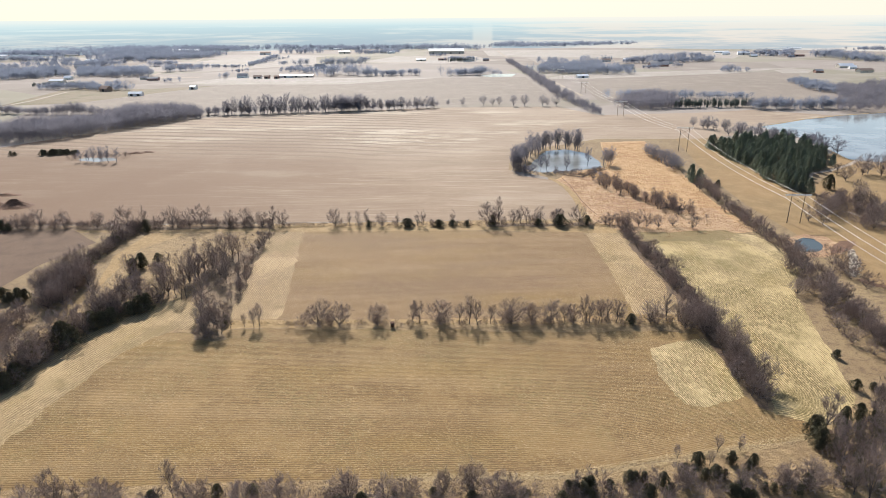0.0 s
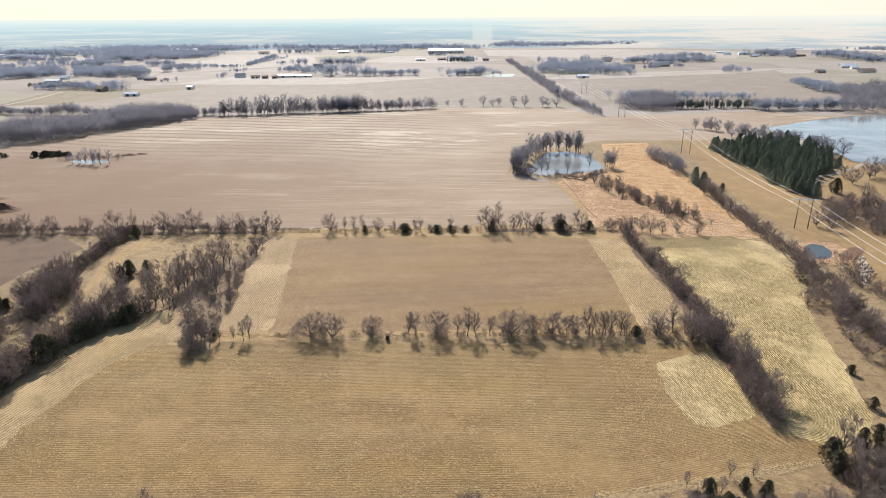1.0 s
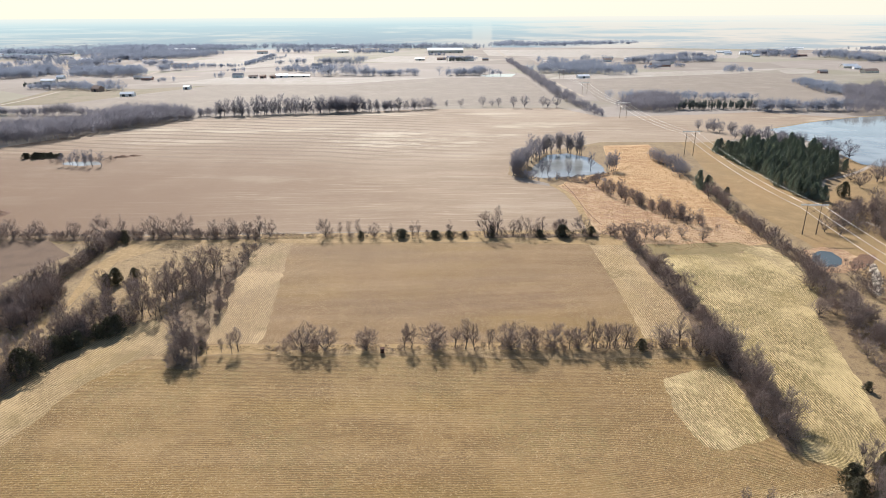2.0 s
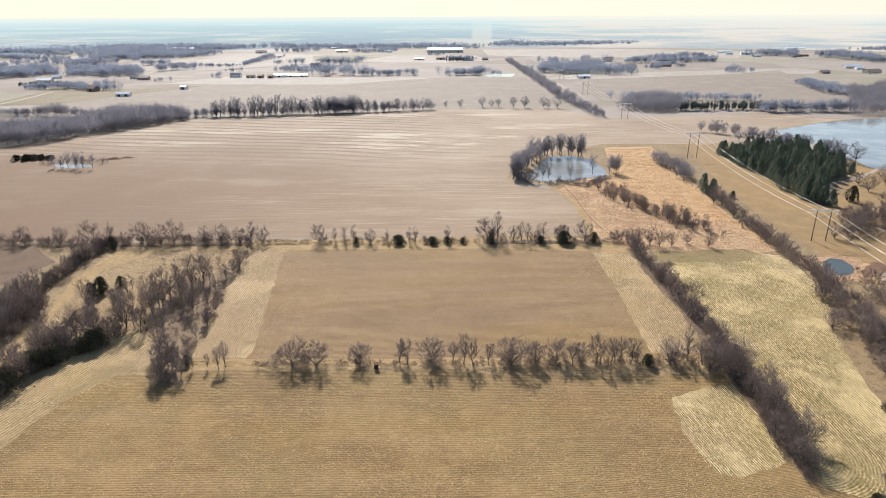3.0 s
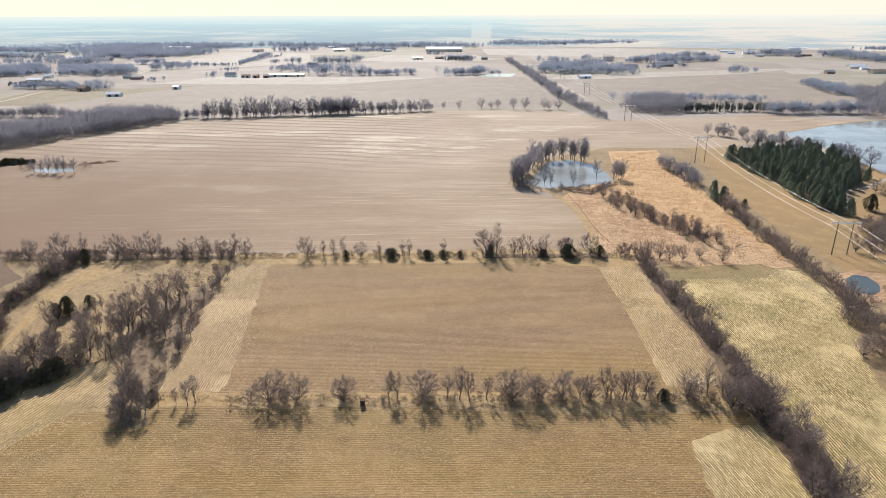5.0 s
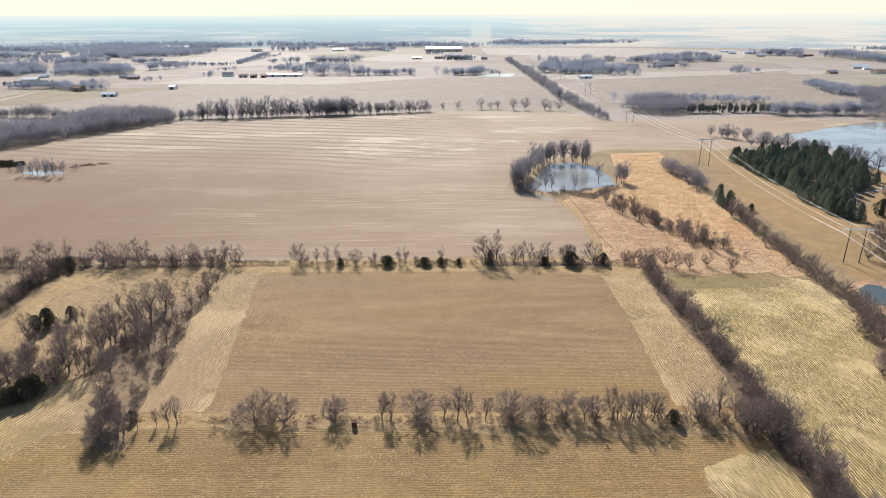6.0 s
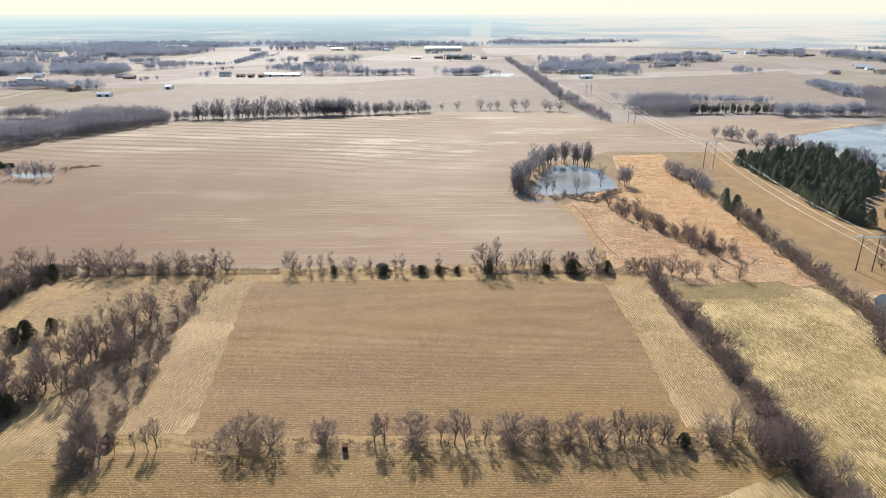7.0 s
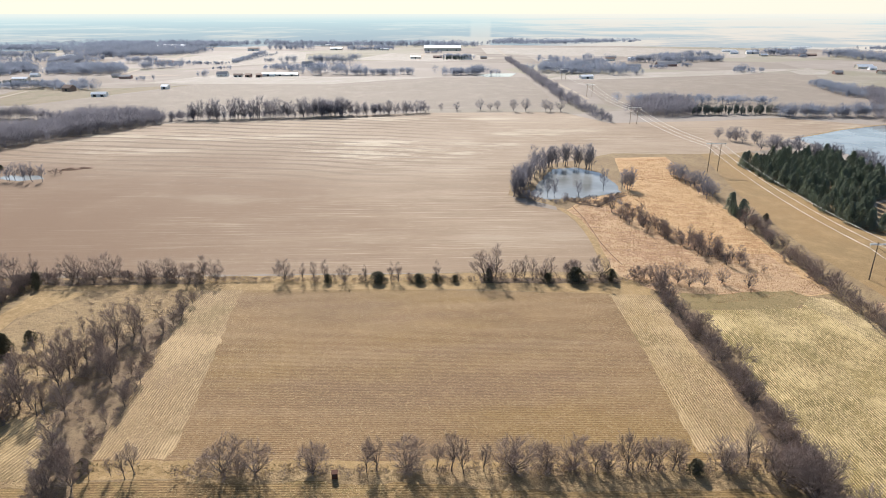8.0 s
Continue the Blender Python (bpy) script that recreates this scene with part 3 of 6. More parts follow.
FORMS = {
    "broad": stock("broad", 6, lambda g: grow(g, 9.4, 8.6, 15, 0.7, (8, 6, 12), 1.25, 0.7, 1.1, 0.2, 0.0092), M["bark"], M["twig"], 10),
    "slim": stock("slim", 7, lambda g: grow(g, 10.6, 4.1, 5, 1.7, (9, 6, 11), 0.3, 2.0, 1.05, 0.15, 0.0085), M["bark"], M["twig"], 30),
    "brush": stock("brush", 6, lambda g: grow(g, 4.4, 5.0, 14, 0.0, (5, 4, 10), 1.1, 0.1, 0.8, 0.05, 0.0115), M["darktwig"], M["redtwig"], 50),
    "upright": stock("upright", 6, lambda g: grow(g, 10.8, 5.8, 9, 1.2, (8, 6, 12), 0.6, 1.5, 1.1, 0.16, 0.0095), M["bark"], M["twig"], 410),
    "broad_far": stock("broad", 5, lambda g: grow(g, 9.8, 8.6, 12, 1.0, (8, 5, 8), 1.25, 0.9, 1.0, 0.2, 0.0145), M["bark"], M["twig"], 110),
    "slim_far": stock("slim", 5, lambda g: grow(g, 10.8, 4.0, 5, 1.6, (8, 5, 8), 0.3, 2.0, 1.05, 0.15, 0.0125), M["bark"], M["twig"], 130),
    "upright_far": stock("upright", 5, lambda g: grow(g, 10.8, 5.8, 8, 1.2, (8, 5, 8), 0.6, 1.6, 1.1, 0.16, 0.0155), M["bark"], M["twig"], 430),
    "brush_far": stock("brush", 5, lambda g: grow(g, 4.4, 5.0, 12, 0.0, (5, 4, 7), 1.1, 0.1, 0.8, 0.05, 0.02), M["darktwig"], M["redtwig"], 150),
    "brush_low": stock("brush", 6, lambda g: grow(g, 4.4, 5.2, 8, 0.0, (4, 3, 4), 1.15, 0.05, 0.95, 0.045, 0.03), M["bark"], M["redtwig"], 350),
    # forms for far planting: trunk and crown both in the haze-tinted twig colour
    "broad_dist": stock("broad", 5, lambda g: grow(g, 10.2, 8.4, 9, 1.6, (7, 5, 8), 0.9, 1.6, 1.2, 0.2, 0.019), M["hazed_midwood"], M["hazed_midwood"], 210),
    "slim_dist": stock("slim", 4, lambda g: grow(g, 10.8, 4.4, 5, 1.6, (8, 5, 8), 0.32, 2.0, 1.1, 0.15, 0.0155), M["hazed_midwood"], M["hazed_midwood"], 230),
    "brush_dist": stock("brush", 4, lambda g: grow(g, 4.4, 5.0, 10, 0.0, (5, 4, 7), 1.1, 0.1, 0.8, 0.05, 0.022), M["hazed_midwood"], M["hazed_midwood"], 170),
    "cedar": stock("cedar", 5, lambda g: evergreen(g, 4.4, 4.4, 0.45, 1050, 0.27, 2), M["bark"], M["cedar"], 70),
    "pine": stock("pine", 6, lambda g: evergreen(g, 9.9, 6.8, 0.58, 1250, 0.5, 2), M["bark"], M["pine"], 90),
}
WORDS = {
    "broad": ("bare_tree", "leafless spreading deciduous tree with grey bark", "tree"),
    "slim": ("slender_tree", "leafless slender upright tree with grey bark", "tree"),
    "upright": ("upright_tree", "leafless many-stemmed upright tree with grey bark", "tree"),
    "brush": ("shrub", "leafless reddish grey many-stemmed hedge shrub", "shrub"),
    "cedar": ("cedar", "dark green conical cedar with dense foliage", "tree"),
    "pine": ("pine_tree", "dark green planted pine with ragged crown", "tree"),
}
chance = random.Random(4)


def plant(kind, x, y, size=1.0, group="", label="", tall=1.0):
    name, words, cat = WORDS[kind]
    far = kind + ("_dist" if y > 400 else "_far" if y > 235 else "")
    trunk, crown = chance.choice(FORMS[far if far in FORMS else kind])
    ob = new(name)
    s = size * chance.uniform(0.9, 1.1)
    ob.matrix_basis = Matrix.LocRotScale((x, y, 0), Euler((0, 0, chance.uniform(0, 6.28))), (s, s, s * tall * chance.uniform(0.92, 1.08)))
    part("trunk", trunk, ob)
    part("crown", crown, ob)
    return tagged(ob, label or words, cat, group)


def along(line, gap, width):
    """Places scattered along a line, about a gap apart, within a width."""
    for (ax, ay), (bx, by) in zip(line, line[1:]):
        n = max(1, round(math.hypot(bx - ax, by - ay) / gap))
        for i in range(n):
            f = (i + chance.random()) / n
            yield ax + (bx - ax) * f + chance.uniform(-0.5, 0.5) * width, ay + (by - ay) * f + chance.uniform(-0.5, 0.5) * width


def inside(pts, x, y):
    hit = False
    for (ax, ay), (bx, by) in zip(pts, pts[1:] + pts[:1]):
        if (ay > y) != (by > y) and x < (bx - ax) * (y - ay) / (by - ay) + ax:
            hit = not hit
    return hit


def within(pts, gap):
    """Places on an uneven grid inside an outline."""
    xs, ys = [p[0] for p in pts], [p[1] for p in pts]
    y = min(ys)
    while y < max(ys):
        x = min(xs)
        while x < max(xs):
            px, py = x + chance.uniform(-0.45, 0.45) * gap, y + chance.uniform(-0.45, 0.45) * gap
            if inside(pts, px, py):
                yield px, py
            x += gap
        y += gap


def far_wood(name, places, height, label, mat, twigs=60, spread=0.42, fat=1.0):
    """A belt of distant bare trees in one mesh: a bole each, and a rounded crown of rising twigs."""
    rng = random.Random(len(places) * 7 + int(height))
    wood = Wood()
    for x, y in places:
        h = height * rng.uniform(0.7, 1.1) * (1.0 + 0.45 * noise.noise(Vector((x / 38, y / 38, 0.5))))
        base = Vector((x, y, 0))
        wood.spike(base, base + Vector((rng.gauss(0, 0.3), rng.gauss(0, 0.3), 0.85 * h)), 0.24 * fat)
        wide, tall = h * spread * rng.uniform(0.7, 1.0), 0.44 * h
        for _ in range(twigs):
            u = jitter(rng, 1.0).normalized()
            k = rng.random() ** 0.45
            p = base + Vector((u.x * wide * k, u.y * wide * k, 0.54 * h + u.z * tall * k))
            d = (u * 0.7 + Vector((0, 0, 0.55)) + jitter(rng, 0.35)).normalized()
            l = h * rng.uniform(0.1, 0.22)
            wood.spike(p - d * l, p + d * l * 0.4, fat * rng.uniform(0.08, 0.2))
    return tagged(new(name, mesh_of(name, wood.v, wood.f, mat)), label, "woodland", kind="stuff")


def tufts(name, places, height, label, mat, blades=3):
    """Standing dry grass as thin upright blades in one mesh."""
    rng = random.Random(len(places))
    grass = Wood()
    for x, y in places:
        if noise.noise(Vector((x * 0.16, y * 0.16, 3.0))) < rng.uniform(-0.5, 0.2):
            continue
        for _ in range(blades):
            p = Vector((x + rng.gauss(0, 0.25), y + rng.gauss(0, 0.25), 0.0))
            grass.spike(p, p + Vector((rng.gauss(0, 0.25), rng.gauss(0, 0.25), rng.uniform(0.5, 1.1))) * height, rng.uniform(0.06, 0.16))
    return tagged(new(name, mesh_of(name, grass.v, grass.f, mat)), label, "grass", kind="stuff")


def thicket(name, places, low, high, label, mat, kind="brush_low"):
    """Many interlaced shrubs of one kind, too close to count, in one mesh of triangles."""
    rng = random.Random(len(places) + 3)
    forms = []
    for pair in FORMS[kind]:
        co, tri, count = [], [], 0
        for me in pair:
            me.calc_loop_triangles()
            a = np.empty(3 * len(me.vertices), np.float32)
            b = np.empty(3 * len(me.loop_triangles), np.int32)
            me.vertices.foreach_get("co", a)
            me.loop_triangles.foreach_get("vertices", b)
            co.append(a.reshape(-1, 3))
            tri.append(b + count)
            count += len(me.vertices)
        forms.append((np.concatenate(co), np.concatenate(tri)))
    verts, faces, count = [], [], 0
    for x, y in places:
        s, w = rng.uniform(low, high), rng.uniform(0, 6.28)
        turn = np.array(((math.cos(w), -math.sin(w), 0), (math.sin(w), math.cos(w), 0), (0, 0, rng.uniform(0.85, 1.15)))) * s
        co, tri = rng.choice(forms)
        verts.append(co @ turn.T + np.array((x, y, 0)))
        faces.append(tri + count)
        count += len(co)
    co, tri = np.concatenate(verts).astype(np.float32), np.concatenate(faces)
    me = bpy.data.meshes.new(name)
    me.vertices.add(len(co))
    me.vertices.foreach_set("co", co.ravel())
    me.loops.add(len(tri))
    me.loops.foreach_set("vertex_index", tri)
    me.polygons.add(len(tri) // 3)
    me.polygons.foreach_set("loop_start", np.arange(0, len(tri), 3, dtype=np.int32))
    me.update(calc_edges=True)
    me.materials.append(mat)
    return tagged(new(name, me), label, "shrubs", kind="stuff")


def straw(name, outline, count, mat, label, turn=0.0, size=1.0):
    """Cut stalks and leaves lying about on a field, in one mesh."""
    rng = random.Random(count)
    xs, ys = [p[0] for p in outline], [p[1] for p in outline]
    bits = Wood()
    made = 0
    while made < count:
        x, y = rng.uniform(min(xs), max(xs)), rng.uniform(min(ys), max(ys))
        if not inside(outline, x, y):
            continue
        made += 1
        w = turn + rng.gauss(0, 0.95)
        l, r = size * rng.uniform(0.35, 0.95), size * rng.uniform(0.05, 0.11)
        d, z = Vector((math.cos(w), math.sin(w), 0)) * l, rng.uniform(0.12, 0.2)
        n = len(bits.v)
        side = Vector((-math.sin(w), math.cos(w), 0)) * r
        p = Vector((x, y, z))
        bits.v += [p - side, p + side * 0.9, p + d + side * 0.3 + Vector((0, 0, rng.uniform(-0.06, 0.12)))]
        bits.f.append((n, n + 2, n + 1))
    return tagged(new(name, mesh_of(name, bits.v, bits.f, mat)), label, "straw", kind="stuff")


# ---- the land ----
ground_me = bpy.data.meshes.new("ground")
bm = bmesh.new()
bmesh.ops.create_circle(bm, cap_ends=True, segments=96, radius=2300)
bm.to_mesh(ground_me)
bm.free()
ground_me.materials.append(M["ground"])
tagged(new("ground", ground_me), "dry winter farmland with thin grass, paled for haze", "ground", kind="structure")

plot("rough_2", [(-480.0, 60.0), (-480.0, 310.0), (-100.0, 304.0), (60.0, 310.0), (70.0, 400.0), (40.0, 430.0), (60.0, 500.0), (150.0, 545.0), (240.0, 545.0), (330.0, 420.0), (280.0, 240.0), (230.0, 60.0)], M["waste"], "rough straw-coloured ground between the fields", "rough ground")
plot("wood_floor_1", [(-260.0, -120.0), (-230.0, 60.0), (-150.0, 118.0), (-60.0, 115.0), (-12.9, 114.4), (26.0, 114.5), (61.5, 121.7), (89.1, 127.2), (103.7, 134.6), (115.5, 146.0), (150.0, 160.0), (240.0, 60.0), (260.0, -120.0)], M["scrubgrass"], "brown leaf litter and dry grass under trees", "scrub")
plot("strip_1", [(-134.8, 162.7), (-137.5, 183.9), (-134.9, 214.8), (-139.7, 263.0), (-140.0, 294.8), (-86.4, 295.0), (-86.8, 248.0), (-78.6, 199.2), (-84.3, 184.7), (-103.3, 187.1), (-121.5, 169.0)], M["scrubgrass"], "rough scrub floor of dry grass", "scrub")
plot("strip_2", [(-139.2, 169.4), (-140.3, 198.4), (-139.6, 228.2), (-148.2, 259.7), (-146.4, 293.2), (-126.9, 290.1), (-140.4, 270.4), (-137.6, 231.0), (-135.5, 200.5), (-133.2, 160.2)], M["verge"], "pale grass lane between two hedges", "verge")
plot("field_1", [(-124.7, 147.3), (-118.0, 169.0), (-102.9, 186.3), (-85.4, 187.5), (-44.8, 190.3), (68.5, 185.7), (83.4, 182.2), (80.8, 149.4), (86.0, 139.1), (97.1, 134.7), (98.3, 130.6), (89.5, 127.9), (62.0, 122.9), (26.1, 115.2), (-12.9, 115.1), (-60.0, 114.0), (-118.0, 112.0), (-150.0, 118.0), (-158.0, 138.0)], M["near"], "harvested corn field with olive straw and green patches")
plot("field_2", [(-85.4, 296.7), (85.0, 286.6), (87.9, 253.5), (85.0, 204.7), (81.4, 192.1), (1.8, 191.3), (-76.4, 192.2), (-79.0, 208.5), (-81.9, 247.9)], M["mid"], "harvested corn field with brown stubble rows", "field", 1.6, 1.1)
plot("headland_1", [(-85.8, 295.9), (-69.9, 297.2), (-64.4, 247.4), (-60.0, 213.0), (-58.8, 200.6), (-59.7, 196.1), (-76.7, 196.5), (-80.4, 218.6), (-82.5, 254.5)], M["head"], "pale straw headland with stubble rows", "field", 1.0, 1.2)
plot("headland_2", [(69.2, 287.0), (86.2, 286.0), (87.6, 268.0), (87.8, 250.1), (87.4, 225.0), (86.6, 204.7), (83.5, 197.0), (66.7, 197.7), (69.2, 243.9)], M["head"], "pale straw headland with stubble rows", "field", 1.0, 1.0)
plot("headland_3", [(64.6, 173.2), (74.0, 176.8), (84.5, 179.6), (84.6, 172.0), (84.4, 162.0), (83.6, 152.0), (82.0, 146.2), (76.5, 143.6), (69.6, 141.6), (65.0, 142.6), (62.9, 149.8), (62.6, 158.1), (63.4, 166.0)], M["headnear"], "pale straw headland with stubble rows", "field", 0.7, 0.8)
plot("headland_4", [(-140.0, 120.0), (-150.0, 135.0), (-125.8, 151.5), (-126.8, 164.8), (-122.3, 182.7), (-118.0, 195.7), (-109.8, 208.7), (-106.2, 213.1), (-94.7, 211.3), (-88.0, 200.0), (-87.8, 194.2), (-94.5, 188.9), (-101.3, 178.5), (-106.2, 163.1), (-110.1, 140.5), (-112.1, 128.2)], M["slant"], "pale straw headland with slanting stubble rows", "field", 1.0, 1.6)
plot("field_3", [(97.0, 273.2), (118.0, 273.8), (134.0, 274.0), (142.0, 283.8), (150.5, 280.5), (152.5, 262.0), (151.0, 248.0), (145.4, 234.5), (133.8, 216.1), (126.3, 192.4), (118.6, 164.1), (112.3, 144.7), (104.1, 135.3), (96.1, 133.0), (85.9, 137.4), (90.5, 152.0), (92.8, 166.0), (94.0, 184.7), (95.5, 214.3), (96.8, 249.6)], M["side"], "pale stubble field with curved rows and greening patches", "field", 1.0, 1.2)
plot("verge_1", [(-77.7, 196.5), (1.9, 195.2), (81.3, 194.7), (79.8, 187.9), (1.8, 189.2), (-75.6, 189.7)], M["verge"], "narrow strip of pale dry grass", "verge", 3.0, 1.0)
plot("verge_2", [(-260.0, 303.5), (-83.3, 305.8), (19.3, 307.6), (74.7, 304.9), (88.8, 300.7), (84.7, 285.7), (18.2, 292.0), (-80.1, 292.2), (-260.0, 296.0)], M["verge"], "narrow strip of pale dry grass", "verge", 3.0, 1.0)
plot("litter_1", [(-52.0, 188.0), (-20.0, 188.5), (5.0, 187.0), (20.0, 185.2), (40.0, 184.6), (84.0, 185.0), (86.0, 193.0), (40.0, 193.0), (0.0, 192.6), (-52.0, 192.6)], M["scrubgrass"], "dry grass and leaves under the fence row", "leaf litter", 2.0, 1.2)
plot("litter_2", [(22.0, 297.5), (76.0, 296.5), (78.0, 302.0), (22.0, 302.5)], M["litter"], "brown leaf litter under the hedge, darkened for shade", "leaf litter", 2.0, 1.0)
plot("litter_3", [(-235.0, 297.0), (-86.0, 298.0), (-86.0, 303.0), (-235.0, 304.0)], M["litter"], "brown leaf litter under the hedge, darkened for shade", "leaf litter", 2.0, 1.0)
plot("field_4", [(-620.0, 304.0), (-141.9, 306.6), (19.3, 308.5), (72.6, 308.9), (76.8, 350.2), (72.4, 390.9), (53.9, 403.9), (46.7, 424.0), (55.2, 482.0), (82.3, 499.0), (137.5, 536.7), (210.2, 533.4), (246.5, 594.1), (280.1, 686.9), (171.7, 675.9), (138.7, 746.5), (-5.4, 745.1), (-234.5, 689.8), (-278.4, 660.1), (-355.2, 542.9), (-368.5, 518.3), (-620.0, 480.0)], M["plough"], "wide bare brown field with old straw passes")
plot("field_5", [(-420.0, 298.0), (-186.7, 297.9), (-165.6, 278.8), (-175.3, 250.3), (-176.6, 226.3), (-420.0, 230.0)], M["darksoil"], "bare brown field beside a hedge")
plot("rough_1", [(74.7, 393.8), (87.7, 412.3), (117.3, 430.1), (134.7, 521.1), (173.1, 524.6), (163.6, 419.6), (154.6, 341.7), (153.8, 286.3), (105.4, 275.2), (84.6, 292.7), (76.3, 311.7), (78.1, 356.4)], M["sage"], "rough ground of tall russet grass", "grassland")
plot("rough_3", [(75.3, 390.8), (87.8, 409.0), (102.2, 392.9), (110.9, 359.1), (126.1, 334.5), (148.6, 327.1), (152.4, 286.3), (105.7, 276.0), (84.6, 292.7), (76.6, 310.7), (78.1, 355.1)], M["matted"], "matted brown and russet grass", "grassland", 3.0, 2.5)
plot("verge_4", [(94.5, 273.4), (100.0, 273.4), (118.0, 273.6), (134.0, 273.8), (141.5, 283.0), (139.0, 289.5), (120.0, 287.0), (104.0, 286.0), (95.5, 288.0)], M["olive"], "strip of olive-brown grass at a field's end", "verge", 2.0, 1.4)
plot("headland_5", [(137.0, 277.5), (142.3, 284.0), (150.5, 280.8), (152.8, 262.0), (151.5, 248.5), (146.5, 239.0), (143.5, 250.0), (142.0, 263.0)], M["headnear"], "pale straw headland beside a hedge", "field", 1.2, 1.6)
plot("litter_4", [(-83.6, 181.2), (-74.0, 181.7), (-77.9, 204.7), (-81.8, 249.2), (-85.2, 281.4), (-90.8, 270.6), (-97.4, 258.4), (-101.7, 242.0), (-97.5, 219.0), (-88.3, 199.4)], M["scrub"], "brown undergrowth floor beside the middle field", "leaf litter", 2.0, 2.0)
plot("headland_6", [(-95.7, 191.8), (-95.1, 201.4), (-94.6, 212.8), (-90.8, 206.4), (-86.4, 190.8), (-89.2, 187.6)], M["slant"], "small patch of pale corn stubble", "field", 1.3, 1.2)
plot("hedge_floor_1", [(88.7, 297.1), (92.4, 295.1), (93.8, 264.0), (94.5, 234.0), (93.2, 204.5), (92.1, 174.4), (88.0, 149.3), (85.6, 139.1), (83.7, 140.7), (84.6, 161.5), (84.6, 190.3), (86.8, 228.3), (85.0, 260.6)], M["litter"], "brown leaf litter under the east hedge, darkened for shade", "leaf litter", 2.0, 1.2)
plot("lane_1", [(202.9, 533.8), (226.7, 538.1), (213.7, 417.7), (208.9, 328.5), (200.1, 261.1), (230.0, 235.0), (205.0, 195.0), (168.8, 215.3), (171.5, 251.2), (170.2, 285.8), (170.2, 333.1), (176.3, 402.6)], M["lane"], "ochre mown grass under the power line", "grassland")
plot("yard_1", [(212.5, 351.9), (271.1, 415.5), (307.3, 482.5), (330.0, 440.0), (420.0, 360.0), (300.0, 250.0), (230.0, 240.0), (200.1, 261.1)], M["lane"], "ochre lawn beside a lake", "grassland")
plot("pasture_1", [(-548.8, 792.8), (-580.8, 1018.2), (-449.2, 983.5), (-328.6, 1043.7), (-332.9, 835.9), (-420.5, 818.0)], M["pasture"], "greenish pasture beside a farmhouse", "pasture")
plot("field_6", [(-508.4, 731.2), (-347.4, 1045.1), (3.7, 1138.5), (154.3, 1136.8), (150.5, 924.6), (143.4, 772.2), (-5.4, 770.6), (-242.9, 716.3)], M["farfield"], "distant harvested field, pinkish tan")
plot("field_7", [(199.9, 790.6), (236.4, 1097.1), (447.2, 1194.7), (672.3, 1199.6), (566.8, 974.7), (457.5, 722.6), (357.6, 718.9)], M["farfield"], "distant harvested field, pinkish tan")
plot("field_8", [(210.6, 528.1), (280.1, 686.9), (351.0, 705.2), (418.4, 658.3), (306.8, 601.1), (260.7, 547.6)], M["plough"], "tan field with contour rows beside a lake")


# ---- water ----
plot("water_1", [(59.0, 421.8), (68.3, 450.6), (82.4, 485.3), (99.2, 491.3), (113.6, 475.2), (115.3, 443.0), (112.9, 426.7), (88.7, 417.3), (68.6, 413.0)], M["pond"], "still grey pond ringed by bare trees", "pond", 3.0, 1.2)
plot("bank_3", [(157.0, 252.0), (156.5, 262.0), (163.0, 276.5), (174.0, 281.5), (181.0, 277.0), (184.0, 266.0), (176.0, 255.0), (166.0, 251.0)], M["matted"], "brown eroded earth round a small pond", "bank", 2.0, 1.6)
plot("water_2", [(159.8, 257.5), (159.6, 263.5), (164.9, 272.5), (171.0, 276.6), (174.8, 274.5), (174.3, 267.0), (170.5, 260.0), (166.0, 257.0)], M["tarn"], "small blue pond in scrub", "pond", 2.0, 0.6)
plot("water_3", [(306.3, 594.5), (368.8, 633.6), (421.3, 658.1), (520.0, 690.0), (640.0, 640.0), (560.0, 480.0), (400.0, 405.0), (330.0, 425.0), (298.7, 447.2), (305.6, 475.9), (312.5, 523.5), (308.3, 556.9)], M["pond"], "broad pale lake with curved earth shore", "lake", 8.0, 2.5)
plot("water_4", [(-276.7, 466.2), (-274.5, 474.3), (-252.4, 473.4), (-244.9, 465.0), (-258.3, 459.6)], M["pond"], "small shining farm pond in the field", "pond", 3.0, 0.8)
plot("water_5", [(76.7, 1178.5), (111.0, 1212.6), (148.0, 1209.2), (130.7, 1150.3), (89.4, 1142.4)], M["pond"], "distant shining pond", "pond", 8.0, 2.0)

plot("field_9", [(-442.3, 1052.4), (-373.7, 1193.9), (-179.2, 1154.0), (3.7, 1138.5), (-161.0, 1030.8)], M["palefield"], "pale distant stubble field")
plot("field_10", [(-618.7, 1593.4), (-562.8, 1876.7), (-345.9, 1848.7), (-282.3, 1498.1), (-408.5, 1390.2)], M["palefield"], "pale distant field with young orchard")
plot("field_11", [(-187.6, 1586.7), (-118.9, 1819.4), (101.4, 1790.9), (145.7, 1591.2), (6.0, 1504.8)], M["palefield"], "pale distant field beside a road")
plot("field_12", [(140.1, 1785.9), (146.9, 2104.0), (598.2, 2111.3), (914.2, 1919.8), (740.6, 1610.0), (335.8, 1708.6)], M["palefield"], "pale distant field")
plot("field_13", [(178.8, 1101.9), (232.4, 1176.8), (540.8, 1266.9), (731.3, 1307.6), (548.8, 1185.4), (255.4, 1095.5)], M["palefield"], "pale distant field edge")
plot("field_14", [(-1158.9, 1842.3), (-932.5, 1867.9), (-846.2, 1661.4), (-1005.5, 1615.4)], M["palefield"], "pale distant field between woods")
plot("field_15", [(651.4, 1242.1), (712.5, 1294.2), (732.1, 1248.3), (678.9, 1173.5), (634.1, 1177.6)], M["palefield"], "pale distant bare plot")
